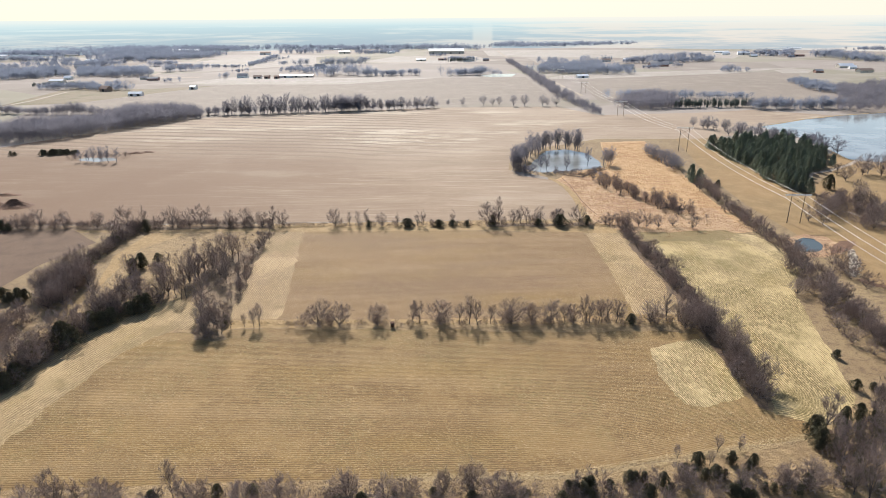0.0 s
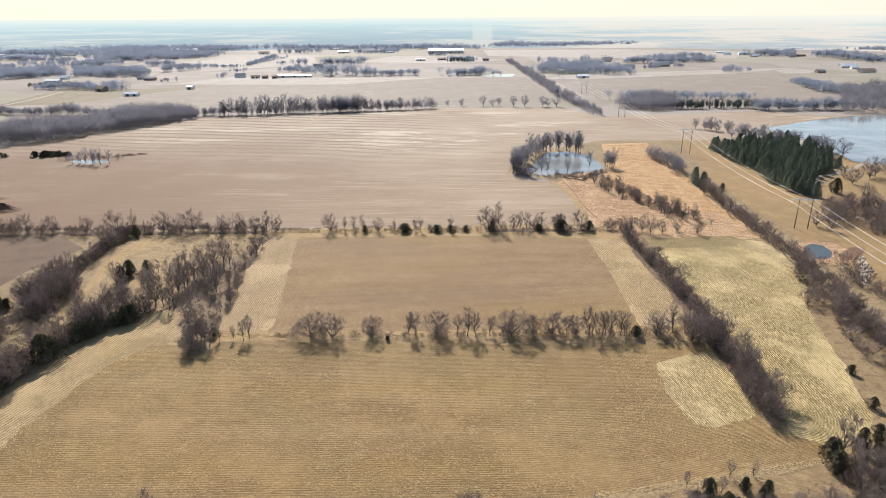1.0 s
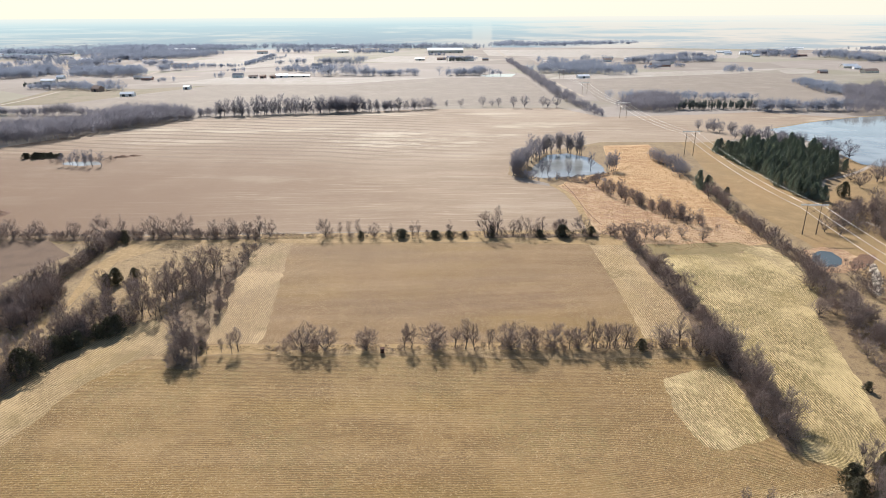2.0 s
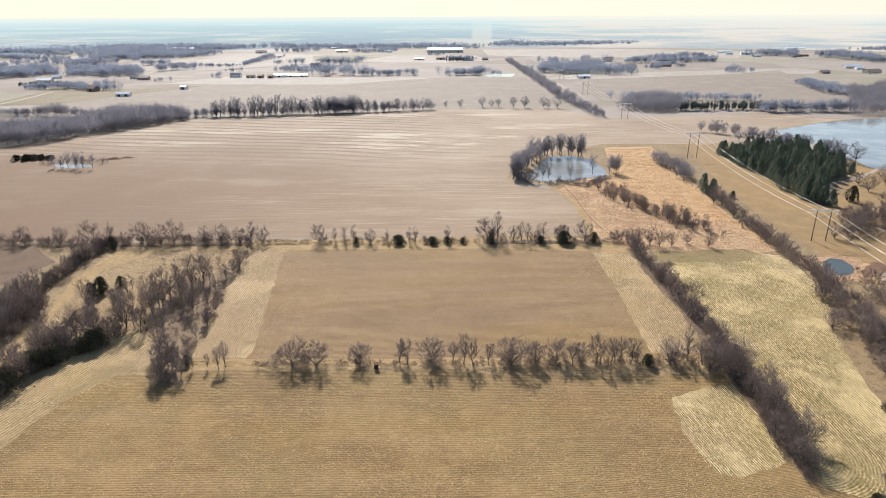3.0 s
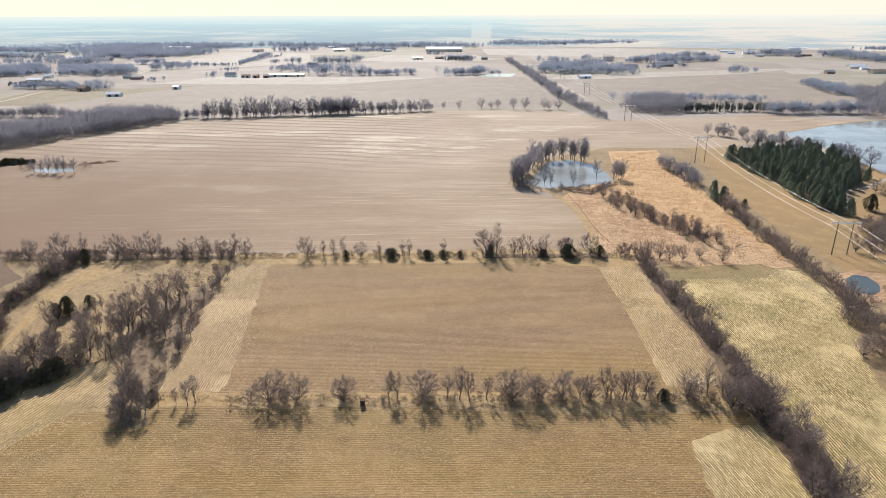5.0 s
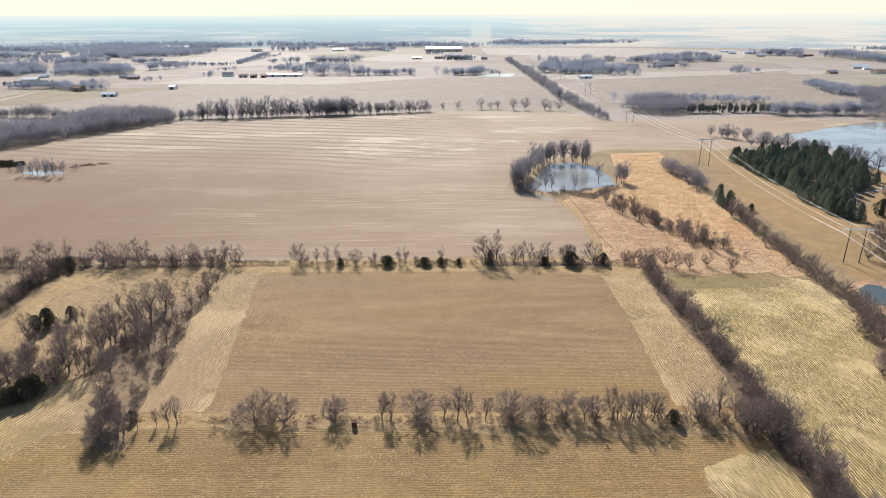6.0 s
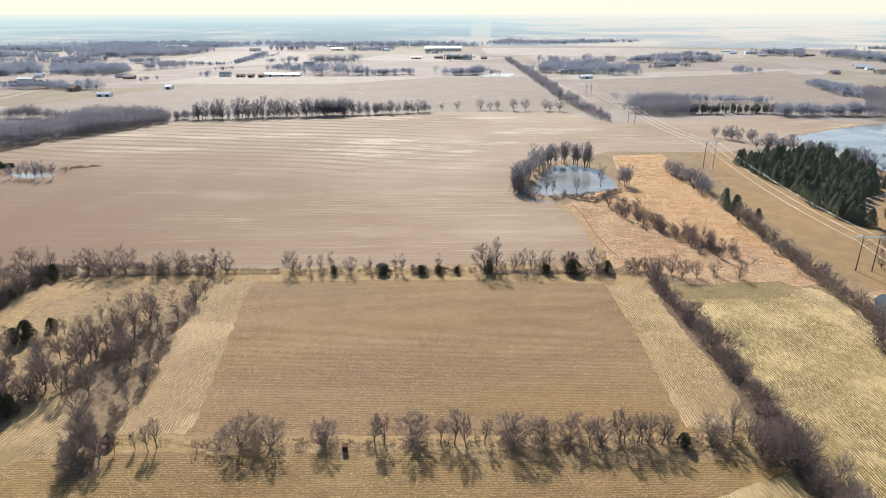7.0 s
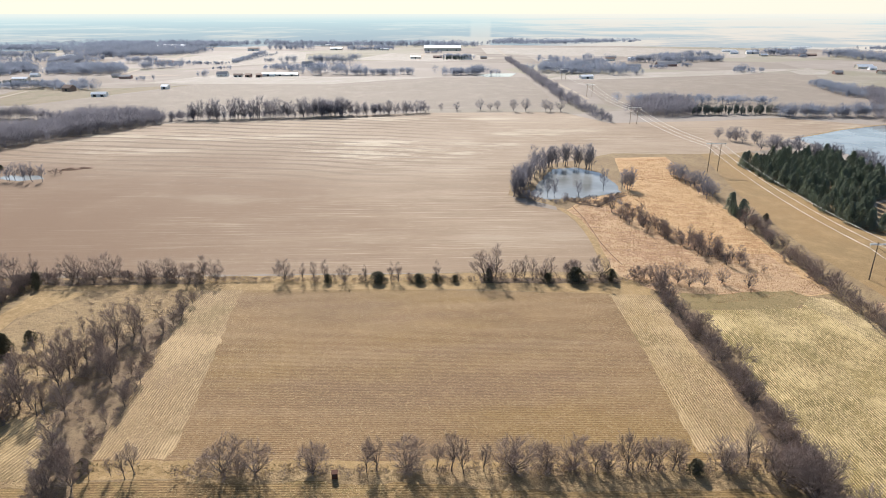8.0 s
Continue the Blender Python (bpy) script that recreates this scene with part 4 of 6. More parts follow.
strip("verge_3", [(71.6, 397.0), (76.9, 376.3), (77.8, 350.2), (75.6, 316.8), (74.7, 304.9)], 3.5, M["verge"], "pale grass edge of the wide field", "verge")
strip("bank_1", [(76.8, 416.8), (83.5, 405.4), (92.7, 399.7), (105.5, 416.0), (114.2, 421.7)], 3.2, M["litter"], "dark brushy earth bank below the pond", "bank")
strip("bank_2", [(78.9, 400.1), (80.4, 377.4), (79.9, 343.8), (80.7, 328.7), (82.2, 315.6)], 0.5, M["soil"], "dark worn edge of the wide field", "bank")
strip("shore_1", [(303.0, 593.0), (337.0, 613.0), (369.0, 634.0), (421.3, 658.5), (520.0, 690.5)], 3.0, M["scrubgrass"], "brown earth bank of the lake", "bank")
strip("track_3", [(221.2, 364.6), (246.6, 403.2), (265.3, 412.3), (286.2, 427.1), (305.7, 445.0)], 3.0, M["track"], "pale gravel drive on the lawn")
strip("track_4", [(217.8, 317.5), (219.9, 304.4), (222.0, 293.1), (240.0, 280.0)], 2.5, M["track"], "pale gravel path beside scrub")
plot("creek_1", [(182.9, 261.6), (185.0, 260.1), (177.0, 244.4), (165.2, 228.1), (164.6, 230.4), (172.7, 244.5)], M["rock"], "pale stony creek bed", "creek", 1.5, 0.8)
plot("creek_2", [(172.0, 255.0), (178.0, 257.0), (189.0, 265.0), (192.0, 271.0), (186.0, 271.5), (178.0, 265.0)], M["soil"], "brown eroded creek bank", "creek", 1.5, 1.6)
plot("creek_3", [(164.0, 226.0), (167.0, 219.0), (178.0, 212.0), (181.0, 215.0), (170.0, 222.0), (167.0, 227.0)], M["soil"], "brown eroded creek bank", "creek", 1.5, 1.4)

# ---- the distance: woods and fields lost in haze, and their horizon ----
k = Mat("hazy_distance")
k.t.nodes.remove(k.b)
# self-lit backdrop: the haze is painted into its colours, paling up to the horizon
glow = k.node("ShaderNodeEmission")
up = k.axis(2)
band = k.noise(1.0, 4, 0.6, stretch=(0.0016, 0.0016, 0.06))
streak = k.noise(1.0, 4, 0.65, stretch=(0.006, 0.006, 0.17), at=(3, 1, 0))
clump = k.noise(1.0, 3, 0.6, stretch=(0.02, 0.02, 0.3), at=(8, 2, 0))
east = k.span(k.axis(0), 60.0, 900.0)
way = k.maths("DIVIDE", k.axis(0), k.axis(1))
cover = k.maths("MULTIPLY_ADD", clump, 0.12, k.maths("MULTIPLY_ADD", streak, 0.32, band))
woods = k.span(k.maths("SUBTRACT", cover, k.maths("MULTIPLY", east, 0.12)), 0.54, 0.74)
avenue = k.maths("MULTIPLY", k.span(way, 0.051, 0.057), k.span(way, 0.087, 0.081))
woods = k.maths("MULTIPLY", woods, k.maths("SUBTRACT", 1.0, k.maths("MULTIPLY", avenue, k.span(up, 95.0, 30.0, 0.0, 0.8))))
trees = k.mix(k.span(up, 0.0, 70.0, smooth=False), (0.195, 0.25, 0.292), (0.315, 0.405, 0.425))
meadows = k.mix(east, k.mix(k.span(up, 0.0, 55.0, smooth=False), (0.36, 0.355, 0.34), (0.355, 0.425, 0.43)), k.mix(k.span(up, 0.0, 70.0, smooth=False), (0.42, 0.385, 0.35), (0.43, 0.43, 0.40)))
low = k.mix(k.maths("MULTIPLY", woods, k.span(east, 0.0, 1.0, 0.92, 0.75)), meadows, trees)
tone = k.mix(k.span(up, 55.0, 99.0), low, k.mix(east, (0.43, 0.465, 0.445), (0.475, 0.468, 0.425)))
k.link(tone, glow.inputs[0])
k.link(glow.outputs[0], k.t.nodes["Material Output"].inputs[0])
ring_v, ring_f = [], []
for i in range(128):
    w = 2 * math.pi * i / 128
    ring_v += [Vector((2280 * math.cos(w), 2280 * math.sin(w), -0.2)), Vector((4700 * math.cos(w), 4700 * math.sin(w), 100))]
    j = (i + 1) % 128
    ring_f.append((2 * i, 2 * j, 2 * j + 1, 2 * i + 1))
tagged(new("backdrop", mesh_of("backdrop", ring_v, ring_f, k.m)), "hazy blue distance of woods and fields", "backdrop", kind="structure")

# ---- trees along the near fence row ----
FENCE_ROW = "trees of the fence row between the fields"
for kind, x, size in (("broad", -44, 0.98), ("brush", -49, 0.9), ("broad", -37, 0.86), ("brush", -40.5, 0.9), ("broad", -23.8, 0.82), ("brush", -24.2, 0.8), ("slim", -11.6, 0.84), ("slim", -9.4, 0.86), ("broad", -2.4, 0.92), ("brush", -2.0, 0.9), ("slim", 4.4, 0.86), ("slim", 7.8, 1.0), ("slim", 10.5, 0.9), ("slim", 15.2, 0.75), ("broad", 22.3, 0.98), ("brush", 21.6, 1.15), ("slim", 29.2, 0.92), ("broad", 29.6, 0.78), ("broad", 36.0, 0.82), ("slim", 40.7, 0.95), ("broad", 43.7, 0.78), ("slim", 48.0, 0.97), ("slim", 49.4, 0.85), ("slim", 52.4, 0.9), ("slim", 53.6, 0.95), ("slim", 55.3, 0.85), ("slim", 58.5, 0.9), ("slim", 60.1, 0.78), ("broad", 70.5, 0.84), ("brush", 72.0, 1.2), ("slim", 76.3, 0.95), ("slim", 80.3, 0.8)):
    plant(kind, x, 191.5 + chance.uniform(-0.8, 0.8), 1.1 * size, FENCE_ROW, tall=0.88)
plant("cedar", 63.3, 190.0, 0.95, FENCE_ROW, tall=0.9)
for x, size in ((-69.5, 0.55), (-66.0, 0.8), (-64.5, 0.9), (-74.0, 0.6)):
    plant("slim", x, 190.5 + chance.uniform(-1, 1), size * 0.85, FENCE_ROW)

# ---- the hedge behind the middle field ----
HEDGE = "trees of the hedge behind the middle field"
for kind, px, size in (("broad", 590, 0.75), ("slim", 615, 0.6), ("slim", 630, 0.62), ("slim", 645, 0.6), ("broad", 672, 0.62), ("slim", 700, 0.5), ("slim", 745, 0.6), ("slim", 735, 0.55), ("slim", 797, 0.6), ("broad", 862, 1.02), ("slim", 878, 1.05), ("brush", 870, 1.1), ("broad", 905, 0.72), ("slim", 918, 0.7), ("slim", 928, 0.72), ("slim", 945, 0.65), ("slim", 953, 0.68), ("brush", 985, 1.4), ("broad", 985, 0.6), ("broad", 1020, 0.88), ("brush", 940, 0.9), ("broad", 1068, 0.55), ("brush", 1075, 1.0), ("broad", 1090, 0.6), ("brush", 885, 0.8), ("brush", 600, 0.6), ("brush", 760, 0.6),
                       ("broad", 497, 0.78), ("slim", 480, 0.8), ("broad", 462, 0.8), ("broad", 430, 0.82), ("broad", 405, 0.84), ("broad", 355, 0.95), ("broad", 335, 0.9), ("broad", 302, 0.85), ("slim", 312, 0.7), ("broad", 225, 1.1), ("slim", 255, 0.9), ("broad", 172, 0.7), ("brush", 150, 1.0), ("broad", 112, 0.72), ("broad", 70, 0.85), ("broad", 30, 0.7), ("broad", -15, 0.8), ("brush", 280, 1.1), ("brush", 380, 1.0), ("brush", 440, 1.0), ("brush", 95, 1.1), ("brush", 45, 1.2), ("brush", 10, 1.2), ("brush", 320, 0.9), ("brush", 410, 0.9), ("brush", 475, 0.9)):
    plant(kind, (px - 781) * 0.2885, 300.5 + chance.uniform(-1.2, 1.2), (1.12 if kind == "brush" else 1.2) * size, HEDGE)
for px, size, tall in ((650, 0.75, 1.0), (718, 1.8, 0.5), (773, 1.6, 0.55), (797, 1.2, 0.7), (822, 0.8, 0.75), (868, 0.95, 1.3), (948, 1.0, 0.85), (1034, 1.2, 0.95), (258, 1.3, 0.8), (985, 1.8, 0.65)):
    plant("cedar", (px - 781) * 0.2885, 299 + chance.uniform(-0.6, 0.6), size, HEDGE, tall=tall)
thicket("thicket_5", list(along([(-84, 301), (-60, 301)], 1.0, 1.2)), 0.35, 0.5, "low row of dry stalks", M["redtwig"])
thicket("thicket_6", list(along([(-235, 302), (-85, 301)], 1.2, 3.5)), 0.5, 0.95, "bare undergrowth of the hedge", M["redtwig"])
thicket("thicket_7", list(along([(-58, 300.5), (85, 299)], 1.7, 2.5)), 0.3, 0.7, "bare undergrowth of the hedge", M["redtwig"])
thicket("thicket_8", list(along([(-55, 191.0), (84, 191.0)], 2.2, 2.2)) + list(along([(16, 190.6), (86, 190.4)], 1.6, 3.4)), 0.3, 0.62, "bare undergrowth of the fence row", M["redtwig"])

# ---- brush hedge down the east side of the fields ----
EAST = "shrubs of the east hedge"
for x, y in along([(88.8, 292.6), (90.1, 260.5), (91.1, 234.1), (90.1, 204.6), (89.0, 189.0)], 3.6, 5.0):
    plant("brush", x, y, chance.choice((0.55, 0.8, 1.0, 1.35, 1.5)), EAST)
for x, y in along([(88.6, 195.4), (89.0, 171.6), (85.6, 149.4), (85.8, 143.3)], 2.9, 5.5):
    plant("brush", x, y, chance.choice((0.7, 1.0, 1.3, 1.55)), EAST)
for x, y in along([(88.8, 292.6), (91.1, 234.1), (89.6, 195.4)], 9.0, 3.5):
    plant("broad", x, y, chance.uniform(0.5, 0.8), EAST)
for x, y in along([(86.6, 195.5), (89.5, 179.0), (87.9, 161.4), (85.0, 143.3)], 4.8, 6.0):
    plant(chance.choice(("broad", "upright")), x, y, chance.uniform(0.7, 1.05), EAST)

for x, y in along([(80.0, 189.0), (86.0, 186.0), (89.0, 178.0)], 2.6, 5.0):
    plant(chance.choice(("broad", "broad", "brush")), x, y, chance.uniform(0.8, 1.1), EAST)

# ---- hedge along the power line ----
LINE = "shrubs and trees beside the mown lane"
thicket("thicket_3", list(along([(154.4, 322.6), (155.9, 290.6), (153.7, 255.2), (152.0, 238.6)], 1.5, 7.0)), 0.8, 1.4, "dense bare hedge beside the mown lane", M["redtwig"])
for x, y in along([(146.6, 241.9), (145.9, 224.0), (140.9, 194.2), (133.7, 163.8)], 2.2, 14.0):
    plant("brush", x, y, chance.uniform(0.9, 1.4), LINE)
for x, y in along([(142.4, 229.8), (135.0, 194.4), (133.7, 163.8), (160.0, 150.0)], 6.0, 14.0):
    plant("broad", x, y, chance.uniform(0.65, 0.9), LINE)
thicket("thicket_4", list(along([(171.9, 258.3), (163.7, 223.5), (185.0, 205.0), (180.0, 170.0)], 1.8, 14.0)), 0.7, 1.2, "bare scrub along a creek", M["redtwig"])
for x, y in along([(161.3, 473.3), (160.6, 411.3)], 3.2, 8.0):
    plant("broad", x, y, chance.uniform(0.7, 0.95), LINE)
for x, y in along([(160.3, 395.3), (162.6, 373.4)], 4.5, 6.0):
    plant("pine", x, y, chance.uniform(0.7, 0.95), LINE)
for x, y in along([(162.6, 373.4), (159.5, 341.5), (156.0, 309.3)], 4.0, 5.0):
    plant("broad", x, y, chance.uniform(0.5, 0.7), LINE)
plant("cedar", *(171.3, 373.1), 1.0, LINE)

# ---- scrub in the russet grass ----
SCRUB = "shrubs in the russet grass"
thicket("thicket_2", list(along([(103.3, 389.8), (111.6, 361.7), (119.8, 334.7), (134.9, 311.0)], 1.5, 13.0)), 0.5, 1.05, "bare reddish scrub in russet grass", M["redtwig"])
for x, y in along([(101.5, 385.5), (109.8, 358.4), (131.2, 313.1)], 1.5, 13.0):
    plant(chance.choice(("slim", "upright")), x, y, chance.uniform(0.45, 0.8), SCRUB)
for p in ((107.6, 293.8), (115.6, 296.3), (123.8, 291.5), (98.6, 296.8), (94.0, 298.7), (101.7, 293.1)):
    plant("broad", *p, chance.uniform(0.55, 0.85), SCRUB)

# ---- trees round the pond ----
POND = "trees round the pond"
for x, y in list(along([(50.0, 418.0), (57.0, 438.0), (64.0, 458.0)], 2.0, 10.0)) + list(along([(66.0, 462.0), (76.0, 484.0), (83.0, 498.0)], 2.6, 9.0)):
    plant("slim", x, y, chance.uniform(1.0, 1.5), POND)
for x, y in list(along([(47.8, 419.1), (60.1, 410.4)], 2.5, 5.0)):
    plant("brush", x, y, chance.uniform(0.9, 1.4), POND)
for x, y in along([(83.7, 490.2), (97.7, 496.6), (112.4, 482.6)], 2.1, 6.0):
    plant("slim", x, y, chance.uniform(1.1, 1.55), POND)
for x, y in along([(117.0, 440.0), (122.0, 432.0)], 2.0, 4.0):
    plant("slim", x, y, chance.uniform(0.9, 1.2), POND)
for p, s in (((68.2, 418.0), 0.9), ((72.2, 416.2), 1.0), ((86.0, 417.4), 1.0), ((103.9, 432.4), 1.2), ((115.5, 433.7), 1.2), ((118.2, 431.8), 1.1)):
    plant("slim", *p, s, POND)
for x, y in along([(63.8, 406.7), (103.0, 411.8), (107.7, 392.7)], 4.0, 3.0):
    plant("brush", x, y, chance.uniform(0.4, 0.7), POND)

thicket("thicket_16", list(along([(76.8, 416.8), (83.5, 405.4), (92.7, 399.7), (105.5, 416.0), (114.2, 421.7)], 1.3, 3.0)), 0.4, 0.8, "dark brush on the bank below the pond", M["darktwig"])


def brush_pile(x, y, wide, deep, count, label):
    """A heap of bleached limbs thrown across one another."""
    rng = random.Random(21)
    heap = Wood()
    for _ in range(count):
        w, z = rng.uniform(0, 3.14), rng.uniform(0.1, 1.2)
        p = Vector((rng.gauss(0, 0.3) * wide, rng.gauss(0, 0.3) * deep, z * rng.random()))
        d = Vector((math.cos(w), 0.6 * math.sin(w), rng.uniform(-0.1, 0.45))) * rng.uniform(1.0, 3.2)
        r = rng.uniform(0.05, 0.16)
        heap.limb(p, p + d, r, 0.5 * r, 5)
        for _ in range(3):
            q = p + d * rng.uniform(0.3, 0.9)
            heap.spike(q, q + Vector((rng.gauss(0, 0.7), rng.gauss(0, 0.7), rng.uniform(0.1, 0.9))), 0.04)
    ob = new("brush_pile", mesh_of("brush_pile", heap.v, heap.f, M["deadwood"]))
    ob.location = (x, y, 0)
    return tagged(ob, label, "brush pile")


brush_pile(129.5, 324.0, 7.0, 3.0, 60, "heap of bleached dead limbs in russet grass")
brush_pile(124.3, 326.8, 5.0, 2.5, 40, "small heap of grey dead limbs in grass")
# ---- pine grove ----
for x, y in within([(213.4, 493.4), (246.5, 516.2), (293.0, 514.1), (291.4, 461.6), (274.5, 422.3), (241.1, 400.2), (217.4, 351.8), (209.2, 358.4), (209.7, 401.4)], 5.8):
    plant("pine", x, y, chance.uniform(0.6, 1.08), "pines of the grove")

# ---- west woods ----
WEST = "trees and shrubs of the west scrub"
# the wood beside the middle field: tall slender trees, thick to the south
for x, y in within([(-83.6, 182.7), (-76.3, 183.3), (-76.1, 192.6), (-83.7, 218.7), (-86.3, 254.6), (-94.7, 261.8), (-100.3, 248.3), (-99.7, 230.0)], 8.6):
    plant(chance.choice(("slim", "upright", "upright", "brush")), x, y, chance.uniform(0.75, 1.1), WEST)
for x, y in along([(-98.7, 227.2), (-98.1, 241.9), (-92.9, 248.1), (-92.3, 258.2)], 3.0, 7.0):
    plant(chance.choice(("upright", "slim")), x, y, chance.uniform(1.0, 1.3), WEST)
for x, y in along([(-78.4, 208.5), (-85.0, 254.6), (-85.0, 291.4)], 4.0, 4.0):
    plant(chance.choice(("slim", "brush", "upright")), x, y, chance.uniform(0.4, 0.7), WEST)
for p, s in (((-103.1, 216.6), 0.8), ((-99.9, 213.9), 0.9), ((-98.6, 214.9), 0.85), ((-107.7, 236.1), 0.8), ((-102.5, 230.1), 0.75), ((-111.2, 233.2), 0.6), ((-118.6, 248.8), 0.6), ((-110.1, 248.6), 0.7), ((-111.3, 258.7), 0.6), ((-114.6, 230.4), 0.9), ((-108.5, 219.3), 0.8)):
    plant("slim", *p, s, WEST)
for x, y in within([(-82.7, 182.7), (-75.4, 183.3), (-76.9, 192.7), (-83.5, 197.1), (-86.0, 192.9)], 4.2):
    plant(chance.choice(("slim", "upright", "upright", "brush")), x, y, chance.uniform(0.6, 0.9), WEST)
# the belt beside the near field, with cedars on its sunless side
for x, y in along([(-152.0, 140.0), (-128.8, 153.5), (-128.1, 164.2), (-126.3, 180.6), (-123.8, 191.6), (-119.3, 202.4), (-110.7, 209.3), (-107.2, 215.1)], 3.2, 7.0):
    plant(chance.choice(("upright", "upright", "broad", "broad")), x, y + 3.0, chance.uniform(0.85, 1.2), WEST)
for x, y in along([(-128.0, 209.7), (-123.0, 214.5), (-114.5, 222.1)], 3.4, 9.0):
    plant(chance.choice(("upright", "slim")), x, y, chance.uniform(0.9, 1.2), WEST)
# scattered slender trees over the rough grass between the two belts
for x, y in within([(-134.0, 226.0), (-108.0, 224.0), (-104.0, 240.0), (-116.0, 246.0), (-132.0, 246.0)], 6.4):
    plant(chance.choice(("slim", "slim", "upright", "brush")), x, y, chance.uniform(0.5, 0.95), WEST)
for p, s in (((-124.2, 178.3), 1.7), ((-123.3, 181.2), 1.1), ((-127.9, 167.5), 1.3), ((-127.1, 170.2), 0.9), ((-121.1, 190.3), 1.3), ((-119.1, 192.7), 1.1), ((-116.8, 195.2), 1.2), ((-113.1, 200.9), 1.1), ((-110.7, 203.6), 1.3), ((-109.0, 205.4), 1.0), ((-127.3, 158.9), 1.2), ((-127.2, 154.1), 1.1), ((-129.0, 246.0), 1.3), ((-125.2, 253.0), 0.8), ((-131.5, 243.5), 0.9), ((-76.6, 193.1), 0.6), ((-150.0, 137.0), 1.2)):
    plant("cedar", *p, 1.25 * s, WEST)
# the hedge beyond the grass lane
for x, y in within([(-149.6, 204.5), (-140.4, 203.8), (-142.1, 232.2), (-153.1, 249.7), (-157.4, 242.2), (-157.4, 225.8)], 4.6):
    plant(chance.choice(("upright", "broad", "broad", "brush")), x, y, chance.uniform(0.8, 1.1), WEST)
for x, y in within([(-190.0, 150.0), (-141.0, 172.2), (-140.6, 179.4), (-145.5, 195.5), (-153.0, 202.7), (-158.5, 198.8), (-215.0, 190.0)], 5.5):
    plant(chance.choice(("upright", "broad", "brush")), x, y, chance.uniform(0.7, 1.0), WEST)
for p, s in (((-166.5, 213.5), 1.2), ((-163.6, 212.9), 1.0), ((-161.2, 213.9), 1.2), ((-159.6, 215.4), 0.9), ((-152.8, 249.7), 0.9), ((-146.3, 235.8), 0.8), ((-222.9, 298.9), 1.3), ((-219.1, 297.9), 1.0), ((-147.6, 294.1), 0.9)):
    plant("cedar", *p, s, WEST)
for x, y in along([(-153.9, 255.0), (-155.0, 270.8), (-154.5, 286.6), (-152.2, 296.9)], 2.6, 5.0):
    plant(chance.choice(("brush", "broad", "upright", "cedar")), x, y, chance.uniform(0.6, 0.95), WEST)

thicket("thicket_11", list(along([(-160.0, 130.0), (-140.0, 148.0), (-128.8, 153.5), (-127.9, 165.2), (-125.4, 179.0), (-122.9, 189.9), (-118.2, 200.1), (-109.8, 207.3), (-106.4, 214.1)], 0.9, 6.5)), 0.6, 1.1, "dense bare hedge of the west side", M["darktwig"])
thicket("thicket_12", list(within([(-149.6, 204.5), (-140.4, 203.8), (-142.1, 232.2), (-150.4, 244.5), (-156.6, 238.5), (-156.9, 223.1)], 3.4)) + list(within([(-190.0, 150.0), (-141.0, 172.2), (-140.6, 179.4), (-145.5, 195.5), (-153.0, 202.7), (-158.5, 198.8), (-215.0, 190.0)], 4.2)), 0.7, 1.2, "dense bare hedge of the west side", M["redtwig"])
thicket("thicket_13", list(along([(-153.9, 253.7), (-155.3, 277.0), (-153.0, 298.7)], 0.9, 5.0)), 0.7, 1.1, "dense bare hedge of the west side", M["darktwig"])
thicket("thicket_14", list(along([(-83.0, 183.5), (-78.3, 201.5), (-84.4, 247.9), (-84.9, 288.9)], 2.2, 4.0)) + list(within([(-83.6, 182.7), (-76.3, 183.3), (-76.1, 192.6), (-83.7, 218.7), (-86.3, 254.6), (-94.7, 261.8), (-100.3, 248.3), (-99.7, 230.0)], 7.5)), 0.3, 0.55, "bare undergrowth along a field edge", M["redtwig"])
thicket("thicket_15", list(within([(-121.1, 248.9), (-124.6, 270.0), (-118.3, 281.5), (-87.7, 289.0), (-86.8, 248.0), (-80.8, 206.2), (-93.2, 208.9), (-104.7, 211.6)], 4.2)), 0.2, 0.5, "low russet saplings in dry grass", M["redtwig"])

# ---- wood at the near edge ----
NEAR = "trees of the wood at the near edge"
for x, y in along([(-125.0, 107.0), (-50.0, 108.0), (0.0, 109.0), (60.0, 110.0), (88.0, 111.0)], 2.4, 7.0):
    plant(chance.choice(("broad", "upright", "slim", "brush", "cedar", "cedar")), x, y - 1.2, chance.uniform(0.55, 0.88), NEAR)
thicket("thicket_9", list(along([(-140.0, 107.0), (-50.0, 108.0), (0.0, 109.0), (60.0, 110.0), (88.0, 111.0)], 1.25, 8.0)), 0.45, 0.85, "grey bare scrub at the wood's edge", M["darktwig"])
for x, y in within([(89.1, 124.6), (95.7, 131.2), (113.6, 140.7), (125.0, 138.0), (135.0, 104.0), (88.0, 106.0)], 3.7):
    plant(chance.choice(("cedar", "cedar", "cedar", "upright")), x, y, chance.uniform(0.5, 0.95), NEAR, tall=1.2)
thicket("thicket_10", list(within([(88.5, 123.5), (96.5, 130.0), (112.7, 139.4), (150.0, 150.0), (150.0, 104.0), (88.0, 106.0)], 8.5)), 0.5, 0.8, "dense bare scrub among cedars", M["darktwig"])
